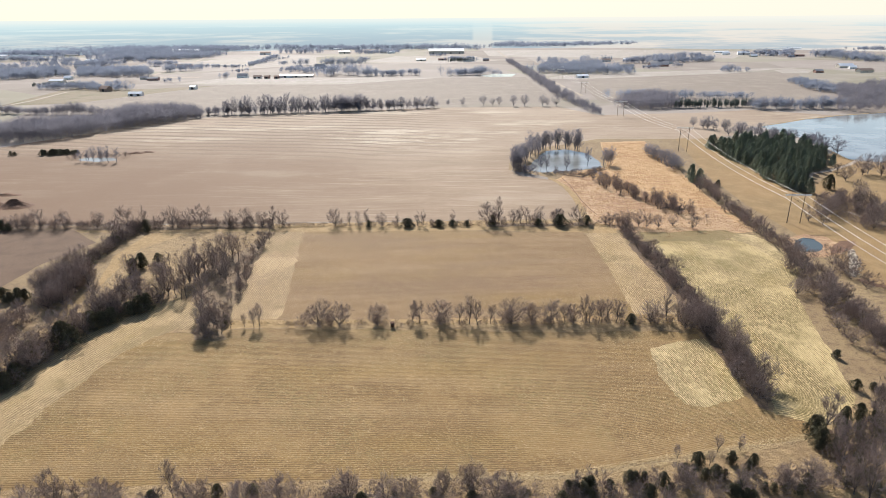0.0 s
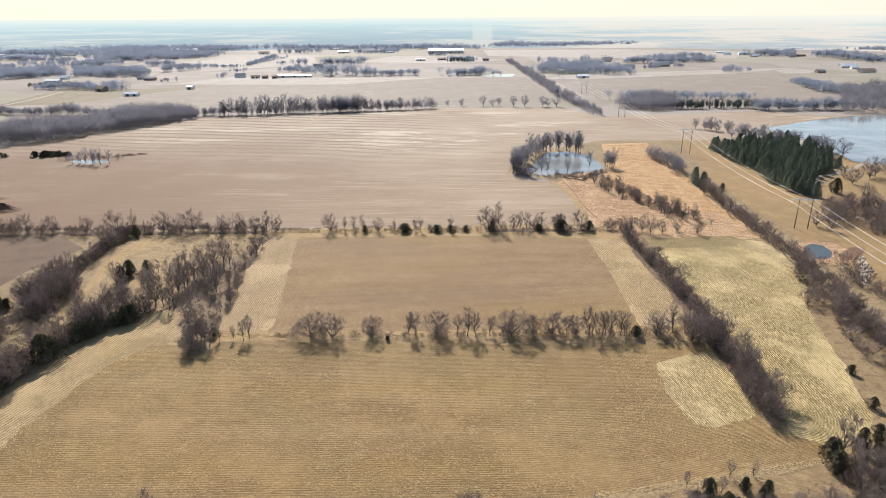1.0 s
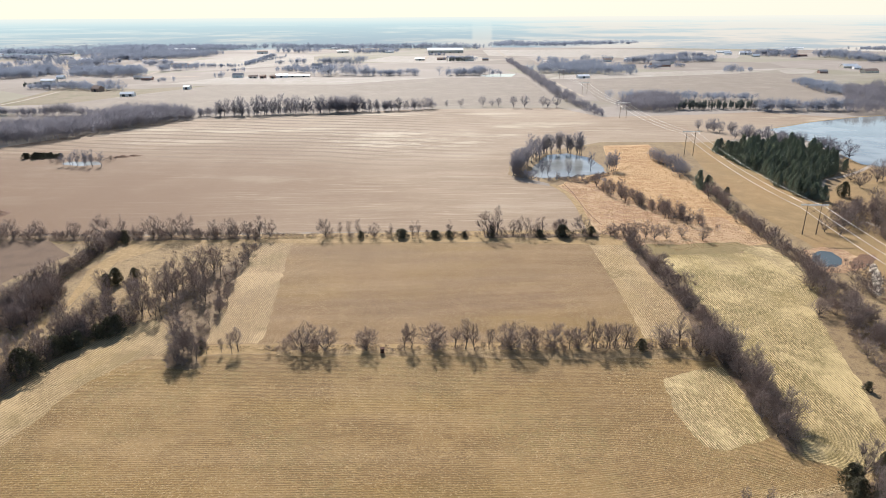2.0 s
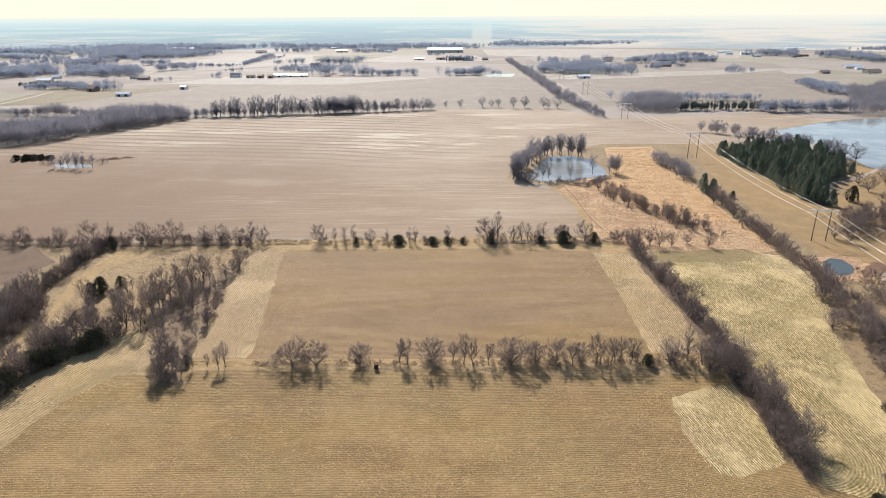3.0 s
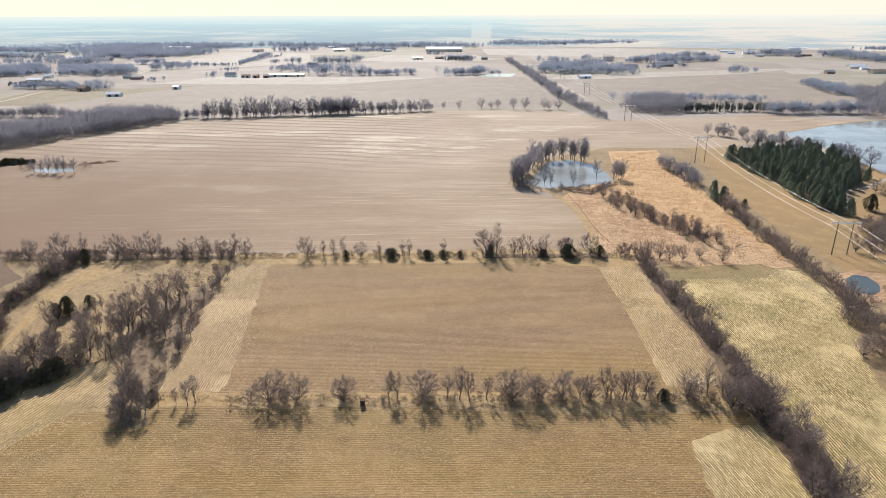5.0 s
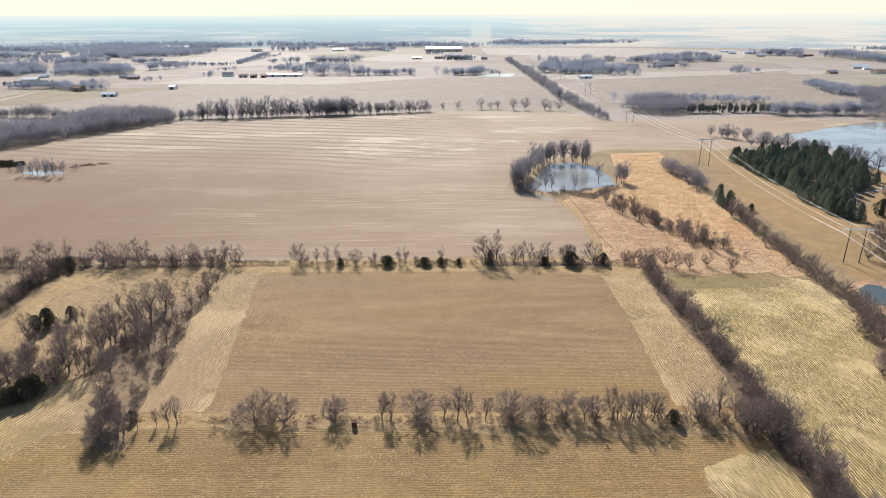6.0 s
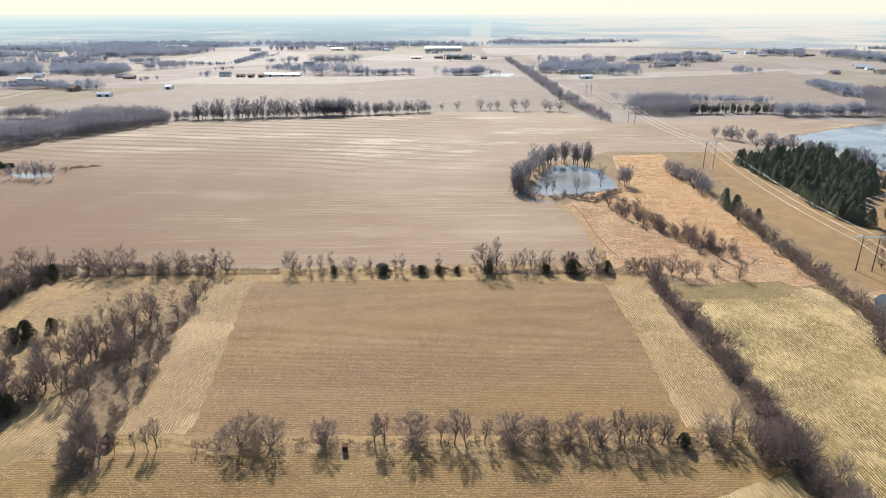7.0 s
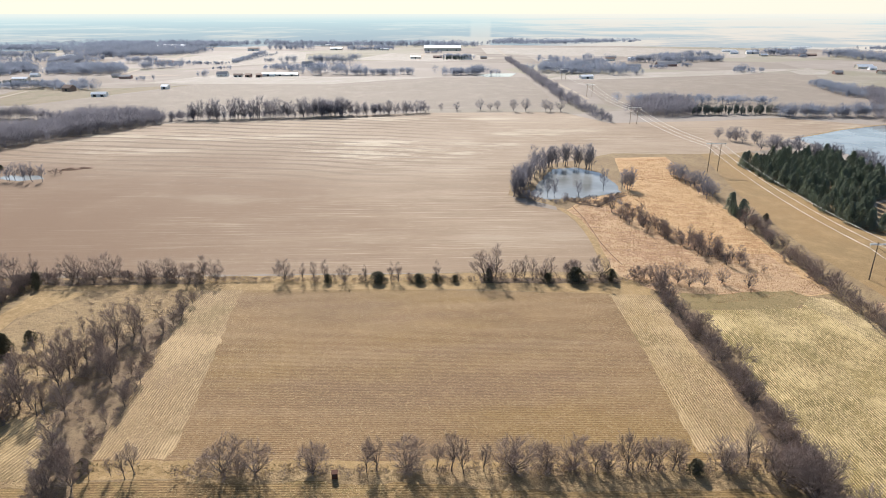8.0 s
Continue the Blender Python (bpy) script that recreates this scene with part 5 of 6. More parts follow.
for p in ((26.1, 110.1), (29.2, 111.3), (31.4, 109.3), (35.3, 110.0), (39.0, 111.9), (41.5, 112.4), (43.7, 111.8), (46.7, 111.0), (48.5, 109.7), (53.2, 114.9), (57.8, 117.8), (58.1, 114.1), (59.8, 113.5), (62.0, 114.0), (66.5, 119.0), (65.8, 113.4), (70.9, 118.1), (63.9, 110.0), (68.7, 109.4), (71.8, 109.4), (73.8, 107.9), (80.2, 111.2), (56.0, 115.5), (62.0, 116.5), (68.3, 115.3)):
    plant("cedar", p[0] + chance.uniform(-1, 1), p[1] + chance.uniform(-1, 1), chance.uniform(0.4, 0.85), NEAR, tall=1.15)
for p, s in (((119.8, 166.1), 0.75), ((114.9, 148.8), 0.7), ((108.4, 136.9), 0.9), ((119.9, 145.9), 0.8), ((119.7, 148.7), 0.6), ((91.6, 128.9), 1.3), ((91.1, 125.6), 1.3)):
    plant("cedar", *p, s, NEAR)
for p in ((53.7, 120.0), (64.7, 122.9), (70.3, 123.2), (60.6, 117.9)):
    plant("slim", *p, chance.uniform(0.4, 0.55), NEAR)

# ---- tree rows beyond the wide field ----
ROW = "trees of the row beyond the wide field"
for x, y in along([(-238.6, 702.8), (-177.9, 712.6), (-83.9, 730.3), (-83.5, 725.6)], 3.6, 8.0):
    plant(chance.choice(("broad", "broad", "slim")), x, y, chance.uniform(1.2, 1.9), ROW)
for x, y in along([(-83.5, 725.6), (-5.4, 745.1)], 3.4, 7.0):
    plant(chance.choice(("broad", "slim")), x, y, chance.uniform(0.9, 1.4), ROW)
for p, s in (((10.3, 764.4), 0.8), ((27.4, 763.4), 1.0), ((53.3, 761.8), 1.2), ((64.2, 761.2), 1.0), ((71.7, 760.7), 1.0), ((88.7, 754.5), 1.2), ((101.5, 753.8), 1.3), ((122.9, 752.5), 1.3), ((128.3, 752.2), 1.0), ((139.0, 751.5), 1.2)):
    plant("broad", *p, s, ROW)

far_wood("woodland_1", list(within([(-389.9, 529.1), (-336.2, 552.8), (-295.0, 617.7), (-253.6, 682.5), (-278.8, 709.4), (-338.2, 687.1), (-371.3, 635.3), (-391.4, 602.7), (-432.9, 592.1)], 5.5)), 16.5, "dense haze-greyed belt of bare trees along a creek", M["hazed_midwood"], 190, 0.42, 0.75)
far_wood("woodland_5", list(along([(-515.5, 722.5), (-367.8, 709.9), (-240.4, 698.6)], 1.1, 14.0)), 14.0, "row of haze-greyed bare trees behind a creek wood", M["hazed_midwood"], 130, 0.4, 0.65)
far_wood("woodland_6", list(along([(-240.4, 698.6), (-176.9, 708.1), (-83.5, 725.6)], 2.0, 12.0)) + list(along([(-83.5, 725.6), (-4.0, 745.0)], 3.0, 10.0)), 12.0, "row of haze-greyed bare trees beyond the wide field", M["hazed_midwood"], 130, 0.4, 0.65)
far_wood("woodland_52", list(along([(-122.0, 721.0), (-92.0, 728.0)], 1.5, 16.0)), 19.0, "dense dark clump of bare trees in a row", M["hazed_midwood"], 200, 0.42, 0.9)
far_wood("woodland_2", list(along([(172.8, 680.1), (163.5, 822.2), (163.4, 1005.7), (169.0, 1288.4), (168.7, 1546.3)], 3.0, 14.0)), 12.0, "long hedge of bare trees running to the distance", M["hazed_midwood"], 150, 0.45, 0.8)
far_wood("woodland_3", list(within([(203.5, 737.7), (238.3, 788.2), (273.7, 821.1), (294.2, 796.1), (278.1, 723.5), (236.9, 707.2)], 5.5)) + list(along([(355.4, 714.3), (449.1, 708.8)], 5.0, 20.0)), 15.0, "belt of bare trees behind a field", M["hazed_midwood"], 150, 0.45, 0.8)
far_wood("woodland_4", list(within([(430.7, 678.5), (562.1, 895.1), (681.1, 965.9), (760.0, 800.0), (650.0, 660.0), (500.0, 690.0)], 8.5)), 14.0, "haze-greyed bare wood beside the lake", M["hazed_midwood"], 150, 0.45, 0.8)
SHORE = "trees of the lake shore"
for x, y in list(along([(244.0, 590.0), (256.0, 572.0), (264.0, 570.0)], 3.4, 10.0)) + list(along([(256.0, 551.0), (270.0, 542.0), (282.0, 538.0)], 3.0, 9.0)) + list(along([(272.0, 516.0), (284.0, 519.0), (297.0, 515.0)], 2.8, 7.0)) + list(along([(297.0, 504.0), (299.0, 488.0), (295.0, 471.0)], 3.2, 6.0)):
    plant("broad", x, y, chance.uniform(0.8, 1.2), SHORE)
for p, s in (((299.0, 461.0), 1.4), ((278.3, 398.8), 1.3), ((284.0, 402.0), 1.2), ((289.0, 396.0), 1.4), ((296.0, 405.0), 1.2), ((303.0, 392.0), 1.3), ((312.0, 398.0), 1.2), ((258.0, 384.2), 1.2), ((227.1, 308.1), 1.0), ((246.0, 352.0), 1.0), ((262.0, 400.0), 0.9)):
    plant("broad", *p, s, SHORE)
plant("cedar", *(234.8, 363.4), 1.8, SHORE, tall=1.2)
for x, y in along([(188.0, 298.0), (200.0, 306.0), (212.0, 322.0), (236.0, 331.0)], 3.0, 9.0):
    plant(chance.choice(("broad", "brush", "upright")), x, y, chance.uniform(0.7, 1.0), "scrub wood beside the lawn")
for x, y in within([(201.5, 332.1), (235.4, 351.2), (245.3, 327.4), (262.0, 270.0), (215.0, 255.0), (205.8, 298.2)], 6.5):
    if chance.random() < 0.3:
        plant("broad", x, y, chance.uniform(0.6, 0.95), "scrub wood beside the lawn")
thicket("thicket_1", list(within([(201.5, 332.1), (235.4, 351.2), (245.3, 327.4), (262.0, 270.0), (215.0, 255.0), (205.8, 298.2)], 4.4)), 0.7, 1.1, "grey bare scrub beside a lawn", M["redtwig"])
for name, line, gap, wide, h, fat in (
    ("woodland_7", [(-686.4, 1221.0), (-614.0, 1214.7), (-551.0, 1221.4)], 7, 45, 16, 1.7),
    ("woodland_8", [(-790.6, 1160.7), (-762.4, 1180.6), (-746.2, 1214.1)], 8, 40, 15, 1.7),
    ("woodland_9", [(-547.4, 1313.4), (-510.0, 1368.8)], 9, 40, 15, 1.9),
    ("woodland_10", [(-202.3, 1203.1), (-159.4, 1224.2)], 6, 70, 22, 1.8),
    ("woodland_11", [(-142.1, 1185.7), (-90.5, 1193.2), (-40.3, 1201.1)], 7, 26, 12, 1.7),
    ("woodland_12", [(14.4, 1184.0), (77.5, 1190.6)], 7, 30, 14, 1.7),
    ("woodland_13", [(192.7, 1258.0), (250.1, 1212.7), (354.5, 1203.2)], 7, 60, 15, 1.8),
    ("woodland_14", [(242.3, 1498.1), (293.7, 1492.5)], 9, 60, 15, 2.0),
    ("woodland_15", [(433.5, 1477.0), (508.6, 1468.7), (645.2, 1533.1)], 9, 60, 15, 2.2),
    ("woodland_16", [(858.1, 1719.4), (922.6, 1684.9)], 10, 80, 18, 2.4),
    ("woodland_17", [(998.4, 1675.1), (1004.1, 1577.7), (1012.1, 1450.7)], 10, 80, 18, 2.3),
    ("woodland_18", [(-621.1, 996.0), (-557.4, 991.4), (-475.5, 969.4)], 6, 25, 11, 1.4),
    ("woodland_19", [(214.6, 2343.8), (460.3, 2349.4), (681.6, 2409.4)], 10, 120, 18, 3.0),
    ("woodland_20", [(-1325.9, 1975.3), (-1255.2, 2027.4), (-1123.7, 1949.2)], 9, 60, 15, 2.5),
    ("woodland_21", [(-938.3, 1815.3), (-829.9, 1855.1), (-751.2, 1901.1)], 5, 100, 16, 2.5),
    ("woodland_22", [(-1581.4, 2364.1), (-1249.8, 2314.2), (-914.3, 2224.2), (-685.1, 2229.2)], 4, 190, 16, 2.8),
    ("woodland_23", [(-481.9, 2019.1), (-380.3, 2038.3)], 10, 60, 16, 2.5),
    ("woodland_24", [(-229.0, 1952.0), (-130.4, 2003.0)], 10, 50, 12, 2.5),
    ("woodland_25", [(-586.0, 2295.7), (-262.3, 2245.3), (126.4, 2225.8)], 9, 140, 16, 3.0),
    ("woodland_26", [(568.9, 1010.4), (539.0, 896.8), (541.2, 854.4)], 6, 30, 11, 1.4),
    ("woodland_27", [(-540.7, 1419.6), (-430.9, 1425.2)], 14, 12, 9, 1.8),
    ("woodland_28", [(-428.1, 1459.2), (-448.3, 1807.1)], 16, 12, 9, 2.0),
    ("woodland_29", [(-312.6, 1291.5), (-290.3, 1347.5), (-238.5, 1257.4)], 12, 40, 11, 1.8),
    ("woodland_30", [(20.6, 1605.7), (90.3, 1597.6)], 9, 30, 12, 2.0),
    ("woodland_31", [(-985.1, 1516.7), (-895.4, 1544.5), (-763.0, 1493.8)], 14, 90, 12, 2.2),
    ("woodland_32", [(534.5, 1225.8), (586.5, 1220.9)], 16, 30, 11, 1.8),
    ("woodland_33", [(833.5, 2487.5), (995.2, 2513.0)], 12, 60, 14, 3.0),
    ("woodland_34", [(227.0, 812.1), (402.4, 812.7)], 9, 26, 12, 1.3),
    ("woodland_35", [(-744.4, 1202.1), (-807.9, 1337.7), (-734.9, 1250.0)], 6, 45, 15, 1.7),
    ("woodland_36", [(-1157.7, 1719.3), (-1125.2, 1762.6), (-1045.9, 1706.5)], 6, 40, 13, 2.0),
    ("woodland_37", [(-958.4, 1631.0), (-938.3, 1671.8)], 6, 40, 13, 2.0),
    ("woodland_38", [(-808.0, 1480.7), (-793.3, 1515.1), (-778.0, 1551.1)], 6, 45, 14, 1.9),
    ("woodland_39", [(-866.3, 1732.2), (-782.4, 1746.3), (-691.0, 1785.1), (-665.0, 1889.9)], 4, 90, 15, 2.3),
    ("woodland_45", [(-654.3, 1482.5), (-607.8, 1495.7)], 7, 30, 13, 1.9),
    ("woodland_46", [(-955.8, 1412.1), (-945.0, 1443.4)], 6, 40, 13, 1.9),
    ("woodland_47", [(285.1, 1385.4), (352.8, 1412.6)], 7, 40, 14, 1.9),
    ("woodland_48", [(522.2, 1590.8), (605.2, 1626.5)], 7, 40, 13, 2.0),
    ("woodland_49", [(355.4, 714.3), (451.8, 713.4)], 5, 18, 13, 1.2),
    ("woodland_50", [(1266.6, 1970.7), (1335.8, 1925.0)], 8, 60, 13, 2.6),
    ("woodland_51", [(952.9, 2639.8), (1057.8, 2558.9)], 8, 60, 13, 2.8),
):
    far_wood(name, list(along(line, 0.2 * gap, wide)), 1.1 * h, "distant belt of haze-greyed bare trees", M["hazed_farwood"], 95, 0.5, 0.85 * fat)
for name, pts, gap, h, fat in (
    ("woodland_40", [(-1304.8, 1943.2), (-1123.7, 1949.2), (-775.3, 1963.6), (-672.9, 2188.5), (-682.0, 2353.9), (-1678.5, 2511.8)], 15.0, 15.0, 2.6),
    ("woodland_41", [(-683.0, 1220.7), (-556.6, 1234.3), (-599.4, 1332.6), (-710.7, 1388.3), (-748.7, 1346.6)], 7.5, 15.0, 1.8),
    ("woodland_42", [(-790.6, 1160.7), (-742.1, 1201.9), (-806.2, 1309.3), (-893.5, 1317.3)], 9.0, 15.0, 1.8),
    ("woodland_43", [(201.5, 1243.5), (354.5, 1203.2), (374.5, 1312.7), (230.6, 1425.5)], 13.0, 13.0, 1.9),
    ("woodland_44", [(214.6, 2343.8), (658.5, 2363.5), (751.3, 2502.7), (237.9, 2597.5)], 18.0, 15.0, 3.2)):
    far_wood(name, list(within(pts, gap)), h, "distant wood of haze-greyed bare trees", M["hazed_farwood"], 95, 0.5, 0.85 * fat)
# farm groves and single trees scattered over the distant farmland: from x to x at y, and height
for x0, x1, y, h in (
    (-893, -832, 1316, 14), (-832, -783, 1339, 13), (-724, -706, 1236, 13), (-832, -804, 1518, 14), (-884, -822, 1664, 14), (-1070, -1043, 1804, 15), (-1038, -1007, 1682, 13), (-777, -754, 1569, 13),
    (-756, -732, 1628, 14), (-396, -387, 1172, 12), (-460, -450, 1092, 9), (-565, -540, 1000, 13), (-518, -496, 1004, 13), (-370, -354, 1506, 12), (-326, -302, 1483, 15), (-261, -178, 1458, 20),
    (-186, -167, 1565, 15), (-248, -227, 1985, 17), (-177, -123, 2042, 13), (50, 96, 1192, 16), (104, 114, 1176, 14), (215, 306, 1328, 15), (347, 366, 1567, 16), (396, 412, 1540, 16),
    (227, 268, 1201, 13), (436, 456, 1476, 15), (417, 444, 1308, 12), (330, 369, 1258, 12), (629, 685, 1671, 16), (600, 635, 1496, 13), (492, 506, 1347, 11), (849, 900, 1719, 18),
    (884, 930, 1715, 17), (874, 890, 1616, 13), (980, 1002, 1651, 17), (1031, 1056, 1696, 18), (979, 1014, 1536, 16), (970, 999, 1455, 15), (559, 574, 1250, 13), (-19, 19, 1805, 10), (-409, -390, 1300, 10), (-248, -224, 1342, 12)):
    far_wood("grove", list(along([(x0, y), (x1, y + 6)], 2.2, 16.0)), h, "far grove of haze-greyed bare trees on farmland", M["hazed_farwood"], 120, 0.5, 1.3)
# a young orchard in two rows
for line in ([(-545.0, 1452.0), (-440.0, 1448.0)], [(-420.0, 1500.0), (-410.0, 1640.0), (-404.0, 1760.0)]):
    far_wood("orchard_row", list(along(line, 11.0, 2.0)), 9.0, "row of young bare orchard trees", M["hazed_farwood"], 110, 0.34, 1.1)
for name, pts, h in (("conifers_1", [(271.7, 723.9), (317.1, 730.9), (362.1, 728.3)], 12.0), ("conifers_2", [(-650.0, 1032.1), (-584.4, 1045.0)], 9.0), ("conifers_3", [(26.8, 1562.4), (82.3, 1577.0)], 10.0)):
    far_wood(name, list(along(pts, 1.3, 14.0)), h, "distant row of dark green conifers", M["conifer"], 150, 0.22, 1.2)


# ---- power line ----
def h_frame(x, y, top, turn):
    ob = new("power_pole", None)
    ob.matrix_basis = pose(x, y, 0, 0, 0, turn)
    for s in (-3.25, 3.25):
        w = Wood()
        w.limb(Vector((s, 0, -0.3)), Vector((s, 0, top + 0.7)), 0.26, 0.17, 8)
        part("post", mesh_of("post", w.v, w.f, M["pole"], True), ob)
    for z, side in ((top, 0.22), (top - 0.2, -0.22)):
        bm = bmesh.new()
        bmesh.ops.create_cube(bm, size=1.0, matrix=Matrix.LocRotScale((0, side, z), None, (12.8, 0.16, 0.34)))
        bmesh.ops.bevel(bm, geom=bm.edges[:], offset=0.03, segments=1, affect="EDGES")
        me = bpy.data.meshes.new("crossarm")
        bm.to_mesh(me)
        bm.free()
        me.materials.append(M["steel"])
        part("crossarm", me, ob)
    for a, b in (((-3.25, top - 1.3), (3.25, top - 5.1)), ((3.25, top - 1.3), (-3.25, top - 5.1))):
        w = Wood()
        w.limb(Vector((a[0], 0, a[1])), Vector((b[0], 0, b[1])), 0.09, 0.09, 4)
        part("brace", mesh_of("brace", w.v, w.f, M["pole"]), ob)
    for s in (-6.0, 0.0, 6.0):
        w = Wood()
        for i in range(6):
            w.limb(Vector((s, 0, top - 0.3 - 0.22 * i)), Vector((s, 0, top - 0.45 - 0.22 * i)), 0.07, 0.16, 6)
        part("insulator", mesh_of("insulator", w.v, w.f, M["cream"]), ob)
    return tagged(ob, "weathered wooden H-frame power pole with crossarm", "power pole", "poles of the power line")


def cable(a, b, sag, radius):
    c = bpy.data.curves.new("cable", "CURVE")
    c.dimensions, c.bevel_depth, c.bevel_resolution = "3D", radius, 1
    s = c.splines.new("POLY")
    s.points.add(16)
    for i, p in enumerate(s.points):
        f = i / 16
        q = Vector(a).lerp(Vector(b), f)
        p.co = (q.x, q.y, q.z - sag * 4 * f * (1 - f), 1)
    c.materials.append(M["wire"])
    return tagged(new("power_cable", c), "bright sagging overhead power cable", "cable", "cables of the power line")


POLES = [(167.7, 118.0, 15.6), (178.2, 298.6, 15.0), (188.7, 479.0, 18.6), (192.8, 669.0, 15.4), (200.0, 880.0, 15.4), (210.0, 1100.0, 15.4), (221.0, 1330.0, 15.4)]
for x, y, top in POLES:
    h_frame(x, y, top, -3)
for (ax, ay, az), (bx, by, bz) in zip(POLES, POLES[1:]):
    for s in (-6.0, 0.0, 6.0):
        cable((ax + s, ay, az - 1.6), (bx + s, by, bz - 1.6), 3.2, 0.055)


# ---- buildings ----
def box(name, parent, x0, x1, y0, y1, z0, z1, mat, label=""):
    bm = bmesh.new()
    bmesh.ops.create_cube(bm, size=1.0, matrix=Matrix.LocRotScale(((x0 + x1) / 2, (y0 + y1) / 2, (z0 + z1) / 2), None, (x1 - x0, y1 - y0, z1 - z0)))
    bmesh.ops.bevel(bm, geom=bm.edges[:], offset=min(0.03, 0.2 * min(x1 - x0, y1 - y0, z1 - z0)), segments=1, affect="EDGES")
    me = bpy.data.meshes.new(name)
    bm.to_mesh(me)
    bm.free()
    me.materials.append(mat)
    return part(name, me, parent, label)


def house(x, y, wide, deep, eaves, ridge, turn, wall, roof, label, name="house", doors=1, windows=4):
    ob = new(name)
    ob.matrix_basis = pose(x, y, 0, 0, 0, turn)
    a, b = wide / 2, deep / 2
    v = [(-a, -b, -0.2), (a, -b, -0.2), (a, b, -0.2), (-a, b, -0.2), (-a, -b, eaves), (a, -b, eaves), (a, b, eaves), (-a, b, eaves), (-a, 0, ridge), (a, 0, ridge)]
    part("wall", mesh_of("wall", v, [(0, 1, 5, 4), (2, 3, 7, 6), (1, 2, 6, 9, 5), (3, 0, 4, 8, 7)], wall), ob)
    o, t = 0.5, 0.22
    drop = (ridge - eaves) / b * o
    v, f = [], []
    for s in (-1, 1):
        n = len(v)
        for z in (0.05, 0.05 + t):
            v += [(-a - o, s * (b + o), eaves - drop + z), (a + o, s * (b + o), eaves - drop + z), (a + o, 0, ridge + z), (-a - o, 0, ridge + z)]
        f += [(n, n + 1, n + 2, n + 3), (n + 4, n + 5, n + 6, n + 7), (n, n + 1, n + 5, n + 4), (n + 1, n + 2, n + 6, n + 5), (n + 3, n, n + 4, n + 7)]
    part("roof", mesh_of("roof", v, f, roof), ob)
    for i in range(doors):
        w = 0.5 if name == "house" else 1.9
        h = 2.05 if name == "house" else min(3.6, eaves - 0.4)
        c = (i + 0.5) / doors * wide - a
        box("door", ob, c - w, c + w, -b - 0.06, -b + 0.05, 0, h, M["dark"] if name != "house" else M["brown"])
    for i in range(windows):
        c = -a + wide * (i + 0.75) / (windows + 0.5)
        win = box("window", ob, c - 0.55, c + 0.55, -b - 0.05, -b + 0.04, 1.0, 2.2, M["white"])
        box("pane", win, c - 0.45, c + 0.45, -b - 0.07, -b - 0.045, 1.1, 2.1, M["dark"])
    return tagged(ob, label, name.replace("_", " "))


house(*(-424.6, 892.8), 18, 9, 3.2, 5.6, 4, M["white"], M["metal"], "long white farm shed with metal roof", "shed", 2, 0)
house(*(-626.9, 1039.2), 22, 11, 3.0, 6.0, 10, M["cream"], M["shingle"], "low cream farmhouse with grey roof")
house(*(-497.6, 955.4), 14, 11, 4.5, 8.0, -20, M["brown"], M["brown"], "dark brown old barn", "barn", 1, 0)
house(*(-356.0, 1169.1), 18, 10, 4.2, 7.5, 0, M["white"], M["shingle"], "two storey white house with grey roof")
house(*(-325.6, 1155.2), 14, 8, 3.0, 5.2, 0, M["white"], M["brown"], "white garage with brown roof", "garage", 2, 0)
house(*(-251.4, 1374.7), 22, 12, 5.0, 9.5, -10, M["white"], M["shingle"], "white house with grey shingle roof")
house(*(-248.7, 1171.4), 40, 10, 3.0, 5.0, 0, M["cream"], M["metal"], "long low shed with pale roof", "shed", 2, 0)
house(*(25.6, 1948.5), 105, 30, 8.0, 14.0, 0, M["cream"], M["metal"], "very long white metal farm building", "farm_building", 4, 0)
house(*(-823.5, 2136.3), 90, 20, 6.0, 10.0, 0, M["white"], M["metal"], "long white distant poultry shed", "farm_building", 3, 0)
house(*(-756.1, 2239.9), 40, 16, 5.0, 9.0, 8, M["white"], M["metal"], "distant white metal shed", "shed", 1, 0)
house(*(-519.2, 1960.1), 30, 14, 4.5, 8.0, 0, M["white"], M["brown"], "distant white shed with brown roof", "shed", 1, 0)
house(*(-285.4, 1991.8), 34, 14, 4.5, 8.0, 0, M["cream"], M["metal"], "distant cream shed with metal roof", "shed", 1, 0)
house(*(75.4, 1577.8), 26, 12, 4.0, 7.5, 0, M["white"], M["shingle"], "distant white farmhouse among bare trees")
house(*(467.9, 1366.6), 40, 14, 4.0, 8.0, 8, M["brick"], M["shingle"], "long brick house with grey roof")
house(*(390.1, 1326.5), 26, 12, 4.0, 7.5, 0, M["cream"], M["shingle"], "distant cream house among trees")
house(*(395.3, 1520.6), 20, 12, 4.0, 7.5, 0, M["white"], M["brown"], "distant small white house")
house(*(839.4, 1776.9), 30, 14, 5.0, 9.0, -12, M["white"], M["metal"], "distant white barn with metal roof", "barn", 1, 0)
house(*(823.9, 1298.3), 30, 14, 4.0, 8.0, 0, M["cream"], M["metal"], "distant cream farmhouse with pale roof")
house(*(792.9, 1188.4), 30, 12, 3.6, 7.0, 14, M["cream"], M["brown"], "distant low cream house with brown roof")


